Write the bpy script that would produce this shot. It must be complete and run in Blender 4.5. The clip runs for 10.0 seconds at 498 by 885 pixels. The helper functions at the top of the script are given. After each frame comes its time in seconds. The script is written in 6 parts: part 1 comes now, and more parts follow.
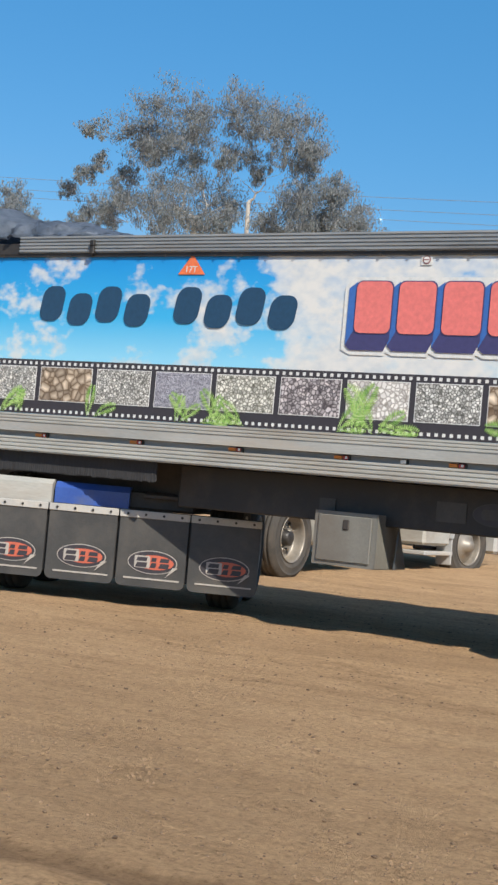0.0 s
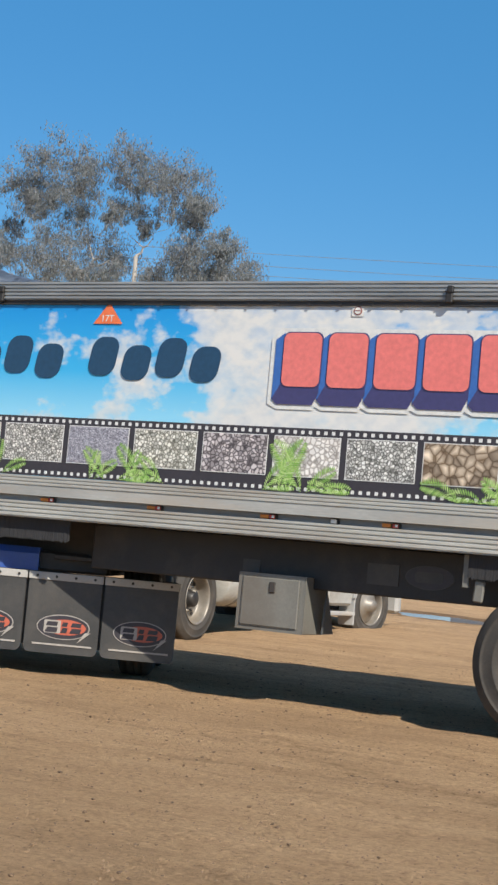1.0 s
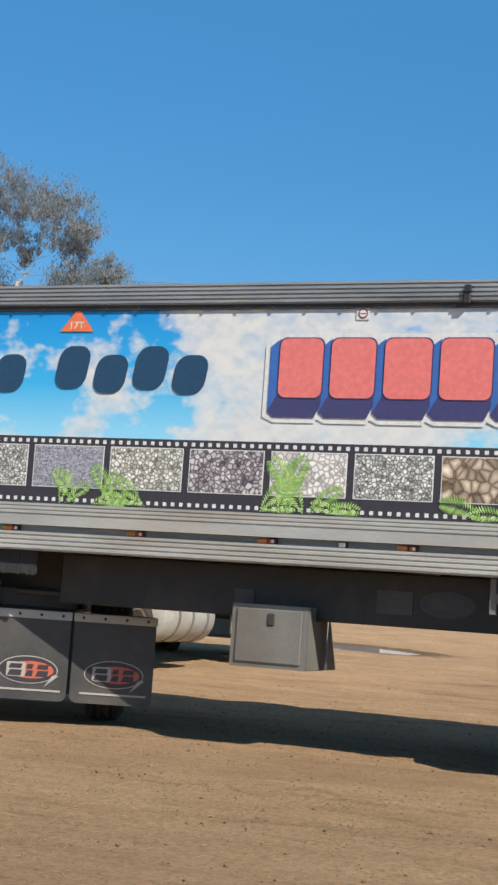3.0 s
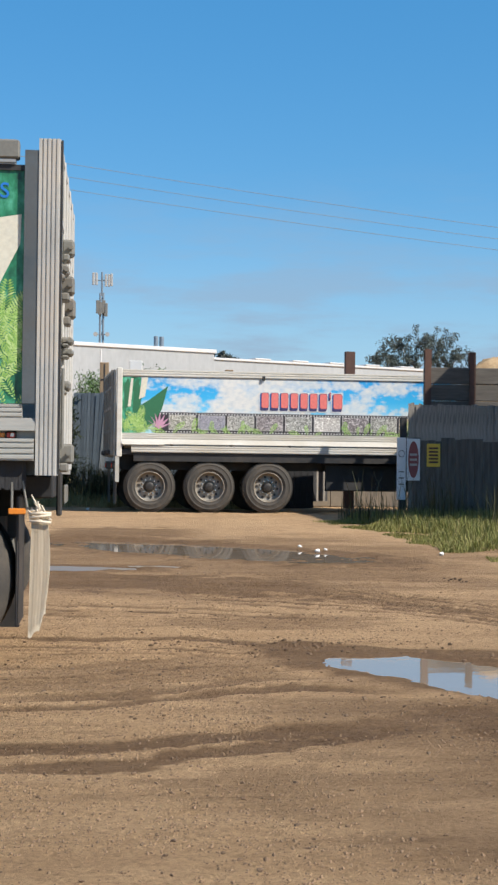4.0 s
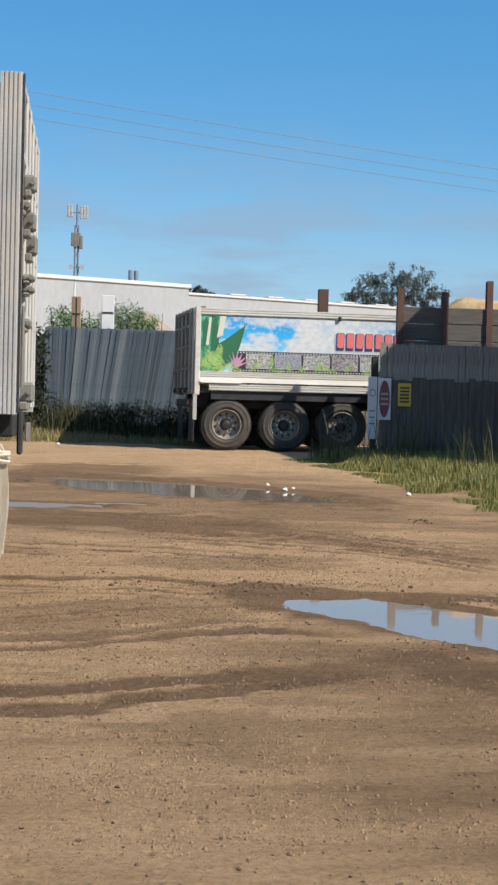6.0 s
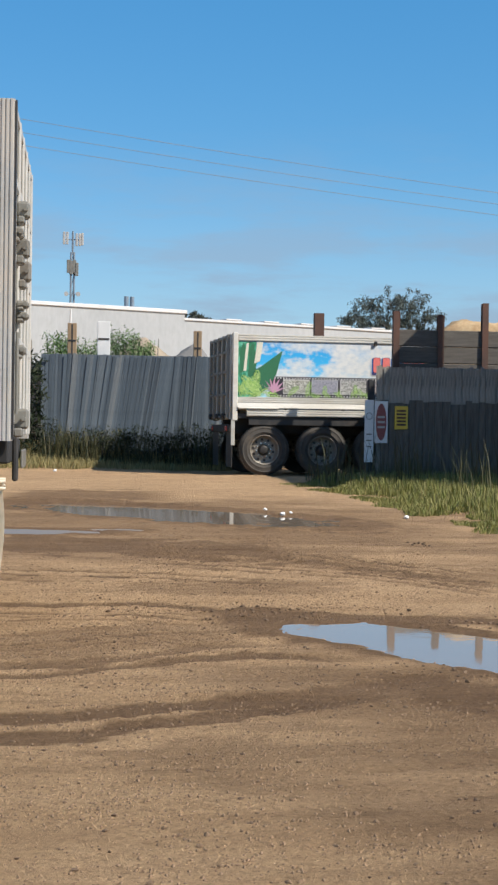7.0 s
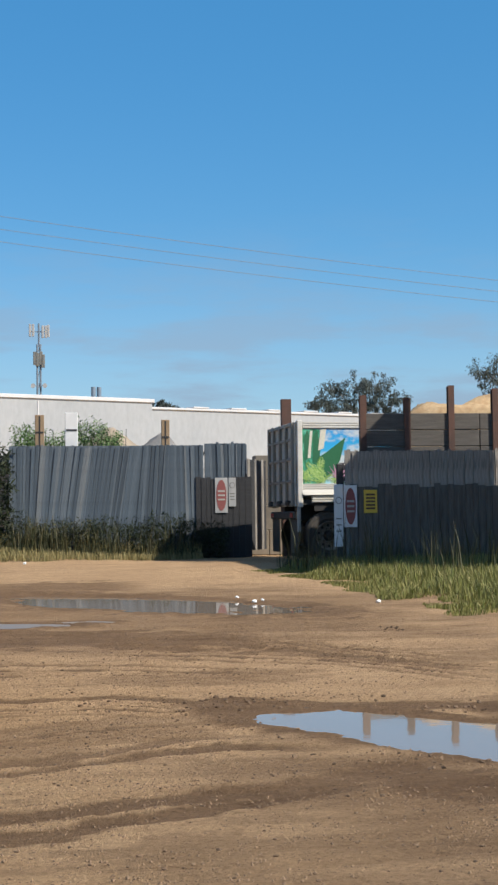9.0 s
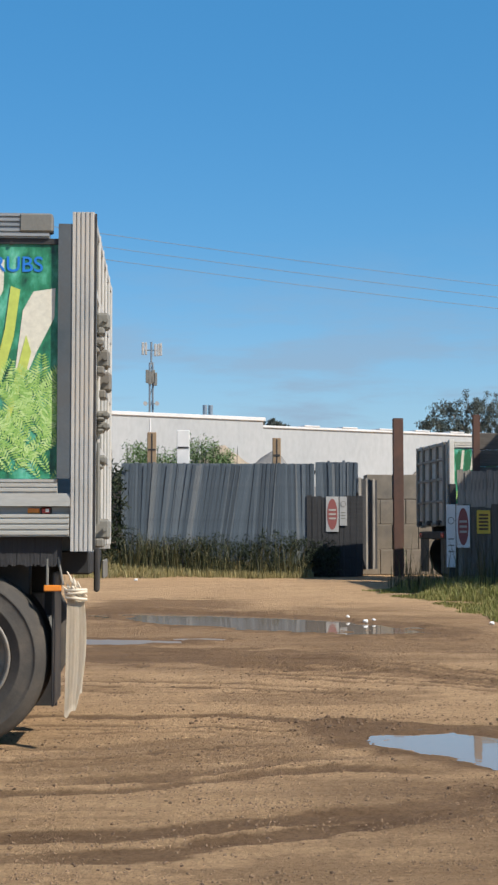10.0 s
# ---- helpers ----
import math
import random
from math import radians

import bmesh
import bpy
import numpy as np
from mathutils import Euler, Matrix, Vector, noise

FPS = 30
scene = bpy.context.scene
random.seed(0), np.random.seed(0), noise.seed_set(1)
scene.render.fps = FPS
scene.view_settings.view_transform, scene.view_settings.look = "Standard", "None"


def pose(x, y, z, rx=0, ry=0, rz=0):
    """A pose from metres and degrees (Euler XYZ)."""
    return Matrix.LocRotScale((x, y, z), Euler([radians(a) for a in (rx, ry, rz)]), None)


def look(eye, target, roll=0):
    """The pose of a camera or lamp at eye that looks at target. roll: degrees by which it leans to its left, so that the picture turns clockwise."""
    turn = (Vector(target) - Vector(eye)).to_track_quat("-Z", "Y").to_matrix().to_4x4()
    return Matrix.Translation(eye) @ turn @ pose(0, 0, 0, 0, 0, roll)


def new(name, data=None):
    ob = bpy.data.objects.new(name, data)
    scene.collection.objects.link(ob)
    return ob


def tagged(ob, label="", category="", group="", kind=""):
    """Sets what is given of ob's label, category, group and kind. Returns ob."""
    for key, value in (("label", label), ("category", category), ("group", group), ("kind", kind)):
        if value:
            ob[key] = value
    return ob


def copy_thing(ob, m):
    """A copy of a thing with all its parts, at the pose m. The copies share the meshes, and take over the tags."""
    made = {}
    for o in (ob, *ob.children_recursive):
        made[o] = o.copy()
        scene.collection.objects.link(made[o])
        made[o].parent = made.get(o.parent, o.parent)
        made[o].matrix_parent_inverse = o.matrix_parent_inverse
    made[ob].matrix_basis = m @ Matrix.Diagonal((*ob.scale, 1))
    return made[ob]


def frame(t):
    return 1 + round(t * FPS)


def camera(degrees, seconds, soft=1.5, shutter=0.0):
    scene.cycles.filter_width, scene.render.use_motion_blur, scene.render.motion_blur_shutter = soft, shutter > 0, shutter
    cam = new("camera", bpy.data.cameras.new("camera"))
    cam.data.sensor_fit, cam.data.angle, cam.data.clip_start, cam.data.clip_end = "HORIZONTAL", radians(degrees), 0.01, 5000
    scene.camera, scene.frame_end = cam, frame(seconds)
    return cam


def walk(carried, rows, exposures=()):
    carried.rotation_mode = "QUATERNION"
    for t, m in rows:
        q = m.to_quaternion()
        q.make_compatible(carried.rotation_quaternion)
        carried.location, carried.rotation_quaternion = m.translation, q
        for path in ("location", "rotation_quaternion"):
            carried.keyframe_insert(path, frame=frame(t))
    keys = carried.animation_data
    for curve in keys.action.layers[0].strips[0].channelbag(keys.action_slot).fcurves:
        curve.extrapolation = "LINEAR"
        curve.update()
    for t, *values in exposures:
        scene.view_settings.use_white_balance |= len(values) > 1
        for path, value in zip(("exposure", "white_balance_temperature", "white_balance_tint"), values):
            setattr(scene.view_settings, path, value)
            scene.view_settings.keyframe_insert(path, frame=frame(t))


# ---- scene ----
cam = camera(18.8, 10.0, 2.55)
PATH = [
    (0, (3.183, -10.002, 1.023), (2.14, -8.296, 1.09), 5.2),
    (0.5, (2.88, -9.857, 1.027), (1.851, -8.149, 1.174), 5.5),
    (1, (2.611, -9.682, 1.027), (1.707, -7.905, 1.183), 5.2),
    (1.5, (2.323, -9.534, 1.057), (1.518, -7.712, 1.238), 5.1),
    (2, (1.993, -9.443, 1.083), (1.154, -7.639, 1.283), 5.1),
    (2.5, (1.65, -9.233, 1.119), (0.69, -7.496, 1.367), 4.9),
    (3, (1.364, -9.114, 0.937), (0.626, -7.267, 1.151), 4.0),
    (3.1, (1.326, -9.051, 0.924), (0.746, -7.147, 1.12), 3.2),
    (3.2, (1.429, -9.026, 0.947), (0.985, -7.084, 1.129), 2.8),
    (4.3, (2.404, -8.701, 1.194), (2.627, -6.714, 1.18), 0.4),
    (4.5, (2.379, -8.708, 1.2), (2.58, -6.718, 1.166), 0.9),
    (5, (2.38, -8.726, 1.2), (2.597, -6.738, 1.162), 1.6),
    (5.5, (2.389, -8.719, 1.199), (2.598, -6.731, 1.151), 1.6),
    (7, (2.414, -8.68, 1.192), (2.627, -6.691, 1.178), 0.8),
    (7.5, (2.405, -8.667, 1.195), (2.594, -6.676, 1.223), 0.4),
    (8, (2.401, -8.645, 1.193), (2.607, -6.656, 1.254), -0.1),
    (8.5, (2.409, -8.677, 1.203), (2.639, -6.692, 1.287), -0.6),
    (9, (2.423, -8.676, 1.204), (2.676, -6.694, 1.305), -0.7),
    (9.5, (2.424, -8.631, 1.192), (2.657, -6.647, 1.299), -0.6),
    (10, (2.406, -8.612, 1.197), (2.513, -6.618, 1.324), 0.0),
]
EXPOSURE = [(0, 0.27), (1.0, 0.22), (1.5, 0.19), (2.5, 0.19), (3.2, 0.22), (4.3, 0.35), (5.5, 0.30), (7.0, 0.30), (7.5, 0.31), (8.5, 0.27), (10, 0.26)]
walk(cam, [(t, look(eye, target, roll)) for t, eye, target, roll in PATH], EXPOSURE)

# ---- light ----
SUN = Vector((0.95, -0.66, 1.0)).normalized()          # towards the sun
world = bpy.data.worlds.new("sky")
scene.world = world
world.use_nodes = True
wn = world.node_tree.nodes
wn.clear()
sky = wn.new("ShaderNodeTexSky")
sky.sky_type = "NISHITA"
sky.sun_disc = False
sky.sun_elevation = math.asin(SUN.z)
sky.sun_rotation = math.atan2(SUN.x, SUN.y)
sky.air_density, sky.dust_density, sky.ozone_density = 1.0, 0.1, 3.5
bg = wn.new("ShaderNodeBackground")
bg.inputs["Strength"].default_value = 0.118
wo = wn.new("ShaderNodeOutputWorld")
tone = wn.new("ShaderNodeHueSaturation")
tone.inputs["Saturation"].default_value = 1.18
world.node_tree.links.new(sky.outputs[0], tone.inputs["Color"])
haze = wn.new("ShaderNodeMix")
haze.data_type = "RGBA"
haze.inputs[0].default_value = 0.5
haze.inputs[7].default_value = (0.50, 2.55, 4.80, 1)       # clear blue, evenly over the whole sky
world.node_tree.links.new(tone.outputs[0], haze.inputs[6])


def sky_step(kind, **values):
    n = wn.new(kind)
    for k, v in values.items():
        n.inputs[k].default_value = v
    return n


def sky_mix(fac, first, second, mode="MIX"):
    n = wn.new("ShaderNodeMix")
    n.data_type, n.blend_type = "RGBA", mode
    for socket, v in ((n.inputs[0], fac), (n.inputs[6], first), (n.inputs[7], second)):
        if isinstance(v, bpy.types.NodeSocket):
            world.node_tree.links.new(v, socket)
        else:
            socket.default_value = v if isinstance(v, float) else (*v, 1)
    return n.outputs[2]


def sky_range(value, lo, hi, first, last):
    n = sky_step("ShaderNodeMapRange")
    n.interpolation_type = "SMOOTHSTEP"
    world.node_tree.links.new(value, n.inputs["Value"])
    for k, v in (("From Min", lo), ("From Max", hi), ("To Min", first), ("To Max", last)):
        n.inputs[k].default_value = v
    return n.outputs[0]


way = wn.new("ShaderNodeTexCoord")
axes = wn.new("ShaderNodeSeparateXYZ")
world.node_tree.links.new(way.outputs["Generated"], axes.inputs[0])
# the sky deepens upwards, pales near the horizon, and carries thin low streaks of cloud
deep = sky_mix(sky_range(axes.outputs["Z"], 0.06, 0.34, 0.0, 1.0), haze.outputs[2], (0.75, 0.90, 0.98), "MULTIPLY")
pale = sky_mix(sky_range(axes.outputs["Z"], -0.02, 0.20, 0.50, 0.0), deep, (3.3, 4.45, 5.2))
flat = sky_step("ShaderNodeMapping", Scale=(1.0, 1.0, 5.5))
world.node_tree.links.new(way.outputs["Generated"], flat.inputs["Vector"])
wisp = sky_step("ShaderNodeTexNoise", Scale=5.0, Detail=7.0, Roughness=0.6)
world.node_tree.links.new(flat.outputs[0], wisp.inputs["Vector"])
thin = wn.new("ShaderNodeMath")
thin.operation = "MULTIPLY"
world.node_tree.links.new(sky_range(wisp.outputs["Fac"], 0.46, 0.64, 0.0, 0.75), thin.inputs[0])
world.node_tree.links.new(sky_range(axes.outputs["Z"], 0.06, 0.22, 1.0, 0.0), thin.inputs[1])
clouded = sky_mix(thin.outputs[0], pale, (2.2, 2.95, 3.95))
overhead = sky_mix(sky_range(axes.outputs["Z"], 0.36, 0.62, 0.0, 1.0), clouded, sky.outputs[0])
world.node_tree.links.new(overhead, bg.inputs["Color"])
world.node_tree.links.new(bg.outputs[0], wo.inputs["Surface"])

sun_data = bpy.data.lights.new("sun", "SUN")
sun_data.energy, sun_data.angle, sun_data.color = 5.0, radians(0.6), (1.0, 0.925, 0.82)
sun = new("sun", sun_data)
sun.matrix_world = look(SUN * 60, (0, 0, 0))


# ---- materials ----
def nodes_of(name):
    m = bpy.data.materials.new(name)
    m.use_nodes = True
    nt = m.node_tree
    return m, nt, nt.nodes["Principled BSDF"]


def add(nt, kind, **values):
    n = nt.nodes.new(kind)
    for k, v in values.items():
        n.inputs[k].default_value = v
    return n


def ramp(nt, fac, stops):
    r = nt.nodes.new("ShaderNodeValToRGB")
    while len(r.color_ramp.elements) < len(stops):
        r.color_ramp.elements.new(0.5)
    for e, (p, c) in zip(r.color_ramp.elements, stops):
        e.position, e.color = p, (*c, 1) if len(c) == 3 else c
    nt.links.new(fac, r.inputs["Fac"])
    return r.outputs["Color"]


def coords(nt, scale=(1, 1, 1), rot=(0, 0, 0), kind="Object"):
    tc = nt.nodes.new("ShaderNodeTexCoord")
    mp = add(nt, "ShaderNodeMapping", Scale=scale, Rotation=rot)
    nt.links.new(tc.outputs[kind], mp.inputs["Vector"])
    return mp.outputs["Vector"]


def noise_tex(nt, vec, scale, detail=5.0, rough=0.6):
    n = add(nt, "ShaderNodeTexNoise", Scale=scale, Detail=detail, Roughness=rough)
    nt.links.new(vec, n.inputs["Vector"])
    return n.outputs["Fac"]


def mixc(nt, fac, a, b, mode="MIX"):
    m = nt.nodes.new("ShaderNodeMix")
    m.data_type, m.blend_type = "RGBA", mode
    for sock, v in ((m.inputs[0], fac), (m.inputs[6], a), (m.inputs[7], b)):
        if isinstance(v, bpy.types.NodeSocket):
            nt.links.new(v, sock)
        else:
            sock.default_value = v if not isinstance(v, tuple) else (*v, 1)
    return m.outputs[2]


def bump(nt, height, strength, dist, bsdf):
    b = add(nt, "ShaderNodeBump", Strength=strength, Distance=dist)
    nt.links.new(height, b.inputs["Height"])
    nt.links.new(b.outputs["Normal"], bsdf.inputs["Normal"])


def surf(name, c1, c2, scale=6.0, rough=0.6, metal=0.0, relief=0.2, stretch=(1, 1, 1), grain=60.0, dirt=None, spec=0.5):
    """Two tones mixed by a broad noise, fine grain, gloss that varies, an optional dirt tone."""
    m, nt, b = nodes_of(name)
    v = coords(nt, stretch)
    broad = noise_tex(nt, v, scale, 6)
    fine = noise_tex(nt, v, grain, 3)
    col = ramp(nt, broad, [(0.3, c1), (0.7, c2)])
    col = mixc(nt, 0.22, col, ramp(nt, fine, [(0.3, (0.35, 0.35, 0.35)), (0.7, (1, 1, 1))]), "MULTIPLY")
    if dirt:
        patch = ramp(nt, noise_tex(nt, v, scale * 0.45, 8, 0.7), [(0.48, (0, 0, 0)), (0.68, (1, 1, 1))])
        col = mixc(nt, patch, col, dirt)
    nt.links.new(col, b.inputs["Base Color"])
    rr = ramp(nt, broad, [(0.2, (rough * 0.8,) * 3), (0.8, (min(1, rough * 1.2),) * 3)])
    nt.links.new(rr, b.inputs["Roughness"])
    b.inputs["Metallic"].default_value = metal
    b.inputs["Specular IOR Level"].default_value = spec
    if relief:
        bump(nt, fine, relief, 0.01, b)
    return m


def plain(name, c, rough=0.5, metal=0.0):
    m, nt, b = nodes_of(name)
    v = coords(nt)
    f = noise_tex(nt, v, 25, 4)
    nt.links.new(ramp(nt, f, [(0.25, tuple(x * 0.82 for x in c)), (0.75, tuple(min(1, x * 1.08) for x in c))]), b.inputs["Base Color"])
    b.inputs["Roughness"].default_value, b.inputs["Metallic"].default_value = rough, metal
    return m


def dirt_ground():
    m, nt, b = nodes_of("packed_dirt")
    v = coords(nt)
    streak = noise_tex(nt, coords(nt, (0.34, 1.0, 1), (0, 0, radians(12))), 2.4, 9, 0.72)
    broad = noise_tex(nt, v, 0.5, 6, 0.6)
    grit = noise_tex(nt, v, 34, 8, 0.8)
    lump = noise_tex(nt, v, 11, 8, 0.75)
    dry = ramp(nt, streak, [(0.28, (0.450, 0.293, 0.165)), (0.5, (0.56, 0.374, 0.213)), (0.74, (0.645, 0.438, 0.258))])
    wet = ramp(nt, streak, [(0.3, (0.186, 0.114, 0.064)), (0.7, (0.302, 0.194, 0.111))])
    att = nt.nodes.new("ShaderNodeAttribute")
    att.attribute_name = "wetness"
    # ragged edges to the damp ground
    edge = nt.nodes.new("ShaderNodeMath")
    edge.operation = "MULTIPLY_ADD"
    nt.links.new(lump, edge.inputs[0])
    edge.inputs[1].default_value = 0.9
    nt.links.new(att.outputs["Fac"], edge.inputs[2])
    damp = add(nt, "ShaderNodeMapRange")
    nt.links.new(edge.outputs[0], damp.inputs["Value"])
    damp.inputs["From Min"].default_value, damp.inputs["From Max"].default_value = 0.62, 1.30
    col = mixc(nt, damp.outputs[0], dry, wet)
    col = mixc(nt, 0.35, col, ramp(nt, broad, [(0.3, (0.70, 0.68, 0.66)), (0.7, (1, 1, 1))]), "MULTIPLY")
    col = mixc(nt, 0.9, col, ramp(nt, grit, [(0.34, (0.46, 0.45, 0.44)), (0.44, (0.90, 0.90, 0.89)), (0.54, (1.08, 1.08, 1.08)), (0.68, (1.30, 1.29, 1.28))]), "MULTIPLY")
    col = mixc(nt, 0.5, col, ramp(nt, lump, [(0.34, (0.55, 0.52, 0.50)), (0.46, (0.96, 0.96, 0.96)), (0.7, (1.05, 1.05, 1.04))]), "MULTIPLY")
    line = noise_tex(nt, coords(nt, (0.16, 1.0, 1), (0, 0, radians(10))), 7.5, 8, 0.75)
    col = mixc(nt, 0.40, col, ramp(nt, line, [(0.36, (0.55, 0.51, 0.48)), (0.44, (0.94, 0.93, 0.92)), (0.62, (1.0, 1.0, 1.0)), (0.70, (1.12, 1.11, 1.08))]), "MULTIPLY")
    nt.links.new(col, b.inputs["Base Color"])
    nt.links.new(ramp(nt, att.outputs["Fac"], [(0, (0.95,) * 3), (1, (0.72,) * 3)]), b.inputs["Roughness"])
    b.inputs["Specular IOR Level"].default_value = 0.05
    hmix = nt.nodes.new("ShaderNodeMath")
    hmix.operation = "MULTIPLY_ADD"
    nt.links.new(lump, hmix.inputs[0])
    hmix.inputs[1].default_value = 1.1
    nt.links.new(grit, hmix.inputs[2])
    hsum = nt.nodes.new("ShaderNodeMath")
    hsum.operation = "MULTIPLY_ADD"
    track = noise_tex(nt, coords(nt, (0.45, 1.0, 1), (0, 0, radians(-9))), 13.0, 8, 0.8)
    nt.links.new(track, hsum.inputs[0])
    hsum.inputs[1].default_value = 0.6
    nt.links.new(hmix.outputs[0], hsum.inputs[2])
    bump(nt, hsum.outputs[0], 1.0, 0.034, b)
    return m


def printed_sky(name="printed_sky_vinyl", centre=-1.75, reach=1.9, cover_mid=0.16, cover_rest=-0.02, z_low=1.95, shift=0.0):
    """Glossy vinyl with a printed blue sky and white clouds."""
    m, nt, b = nodes_of(name)
    v = coords(nt, (1, 1, 1.5))
    v.node.inputs["Location"].default_value = (shift, 0, 0)
    puff = noise_tex(nt, v, 1.25, 9, 0.58)
    fine = noise_tex(nt, v, 9, 4, 0.5)
    sep = nt.nodes.new("ShaderNodeSeparateXYZ")
    nt.links.new(coords(nt), sep.inputs[0])
    rng = add(nt, "ShaderNodeMapRange")
    nt.links.new(sep.outputs["Z"], rng.inputs["Value"])
    rng.inputs["From Min"].default_value, rng.inputs["From Max"].default_value = z_low, 2.9
    blue = ramp(nt, rng.outputs[0], [(0.0, (0.30, 0.66, 0.84)), (0.45, (0.045, 0.42, 0.76)), (1.0, (0.008, 0.26, 0.66))])
    band = add(nt, "ShaderNodeMapRange")
    band.interpolation_type = "SMOOTHSTEP"
    off = nt.nodes.new("ShaderNodeMath")
    off.operation = "ADD"
    off.inputs[1].default_value = -centre
    dist = nt.nodes.new("ShaderNodeMath")
    dist.operation = "ABSOLUTE"
    nt.links.new(sep.outputs["X"], off.inputs[0])
    nt.links.new(off.outputs[0], dist.inputs[0])
    nt.links.new(dist.outputs[0], band.inputs["Value"])
    for key, value in (("From Min", 0.3), ("From Max", reach), ("To Min", cover_mid), ("To Max", cover_rest)):
        band.inputs[key].default_value = value
    more = nt.nodes.new("ShaderNodeMath")
    more.operation = "ADD"
    nt.links.new(mixc(nt, 0.16, puff, fine), more.inputs[0])
    nt.links.new(band.outputs[0], more.inputs[1])
    cover = more.outputs[0]
    mask = ramp(nt, cover, [(0.50, (0, 0, 0)), (0.565, (0.75, 0.75, 0.75)), (0.66, (1, 1, 1))])
    white = ramp(nt, fine, [(0.3, (0.55, 0.59, 0.61)), (0.6, (0.68, 0.685, 0.66))])
    nt.links.new(mixc(nt, mask, blue, white), b.inputs["Base Color"])
    b.inputs["Roughness"].default_value = 0.38
    return m


def gravel(name, lo, hi, scale, tint=(1, 1, 1), gap=0.2):
    """Printed photograph of loose stones."""
    m, nt, b = nodes_of(name)
    v, scale = coords(nt), scale * 1.5
    vo = add(nt, "ShaderNodeTexVoronoi", Scale=scale, Randomness=1.0)
    nt.links.new(v, vo.inputs["Vector"])
    sep = nt.nodes.new("ShaderNodeSeparateColor")
    nt.links.new(vo.outputs["Color"], sep.inputs[0])
    mid = tuple((a + c) / 2 for a, c in zip(lo, hi))
    tone = ramp(nt, sep.outputs[0], [(0.0, tuple(0.5 * (a + c) for a, c in zip(lo, mid))), (0.55, tuple(0.5 * (a + c) for a, c in zip(hi, mid))), (1.0, hi)])
    v2 = add(nt, "ShaderNodeTexVoronoi", Scale=scale, Randomness=1.0)
    v2.feature = "DISTANCE_TO_EDGE"
    nt.links.new(v, v2.inputs["Vector"])
    edge = ramp(nt, v2.outputs["Distance"], [(0.0, lo), (0.07, tuple(0.3 + 0.7 * c for c in lo)), (gap, tint)])
    nt.links.new(mixc(nt, 1.0, tone, edge, "MULTIPLY"), b.inputs["Base Color"])
    b.inputs["Roughness"].default_value = 0.4
    return m


def botanical():
    m, nt, b = nodes_of("printed_foliage_vinyl")
    n1 = noise_tex(nt, coords(nt, (1, 1, 0.6)), 9, 6, 0.6)
    nt.links.new(ramp(nt, n1, [(0.3, (0.01, 0.05, 0.03)), (0.48, (0.03, 0.22, 0.11)), (0.62, (0.10, 0.42, 0.28)), (0.75, (0.30, 0.62, 0.50))]), b.inputs["Base Color"])
    b.inputs["Roughness"].default_value = 0.38
    return m


def leaf_mat(name, c1, c2, c3, through_light=0.0):
    m, nt, b = nodes_of(name)
    g = nt.nodes.new("ShaderNodeNewGeometry")
    nt.links.new(ramp(nt, g.outputs["Random Per Island"], [(0.0, c1), (0.5, c2), (1.0, c3)]), b.inputs["Base Color"])
    b.inputs["Roughness"].default_value = 0.6
    b.inputs["Specular IOR Level"].default_value = 0.3
    if through_light:
        tl, mx = nt.nodes.new("ShaderNodeBsdfTranslucent"), nt.nodes.new("ShaderNodeMixShader")
        out = [n for n in nt.nodes if n.bl_idname == "ShaderNodeOutputMaterial"][0]
        nt.links.new(b.inputs["Base Color"].links[0].from_socket, tl.inputs["Color"])
        mx.inputs[0].default_value = through_light
        nt.links.new(b.outputs[0], mx.inputs[1])
        nt.links.new(tl.outputs[0], mx.inputs[2])
        nt.links.new(mx.outputs[0], out.inputs["Surface"])
    return m


def water_mat(name, gloss):
    m, nt, b = nodes_of(name)
    b.inputs["Base Color"].default_value = (0.27, 0.215, 0.16, 1)
    b.inputs["Roughness"].default_value = gloss
    b.inputs["IOR"].default_value = 1.33
    b.inputs["Specular IOR Level"].default_value = 0.9
    bump(nt, noise_tex(nt, coords(nt), 5, 2), 0.04, 0.01, b)
    return m


def paling_mat():
    m, nt, b = nodes_of("weathered_shade_blue_paling")
    oi = nt.nodes.new("ShaderNodeObjectInfo")
    grainy = noise_tex(nt, coords(nt, (14, 14, 1.1)), 5, 7, 0.7)
    spot = noise_tex(nt, coords(nt), 1.6, 6, 0.7)
    # the dark blue of these board tones stands for skylit shade; the sun reaches them
    tone = ramp(nt, oi.outputs["Random"], [(0.0, (0.060, 0.080, 0.100)), (0.55, (0.098, 0.130, 0.160)), (0.9, (0.135, 0.165, 0.190)), (1.0, (0.19, 0.21, 0.22))])
    col = mixc(nt, 0.8, tone, ramp(nt, grainy, [(0.3, (0.45, 0.45, 0.45)), (0.65, (1, 1, 1))]), "MULTIPLY")
    col = mixc(nt, ramp(nt, spot, [(0.55, (0, 0, 0)), (0.8, (0.55,) * 3)]), col, (0.085, 0.085, 0.085))
    nt.links.new(col, b.inputs["Base Color"])
    b.inputs["Roughness"].default_value = 0.9
    bump(nt, grainy, 0.5, 0.01, b)
    return m


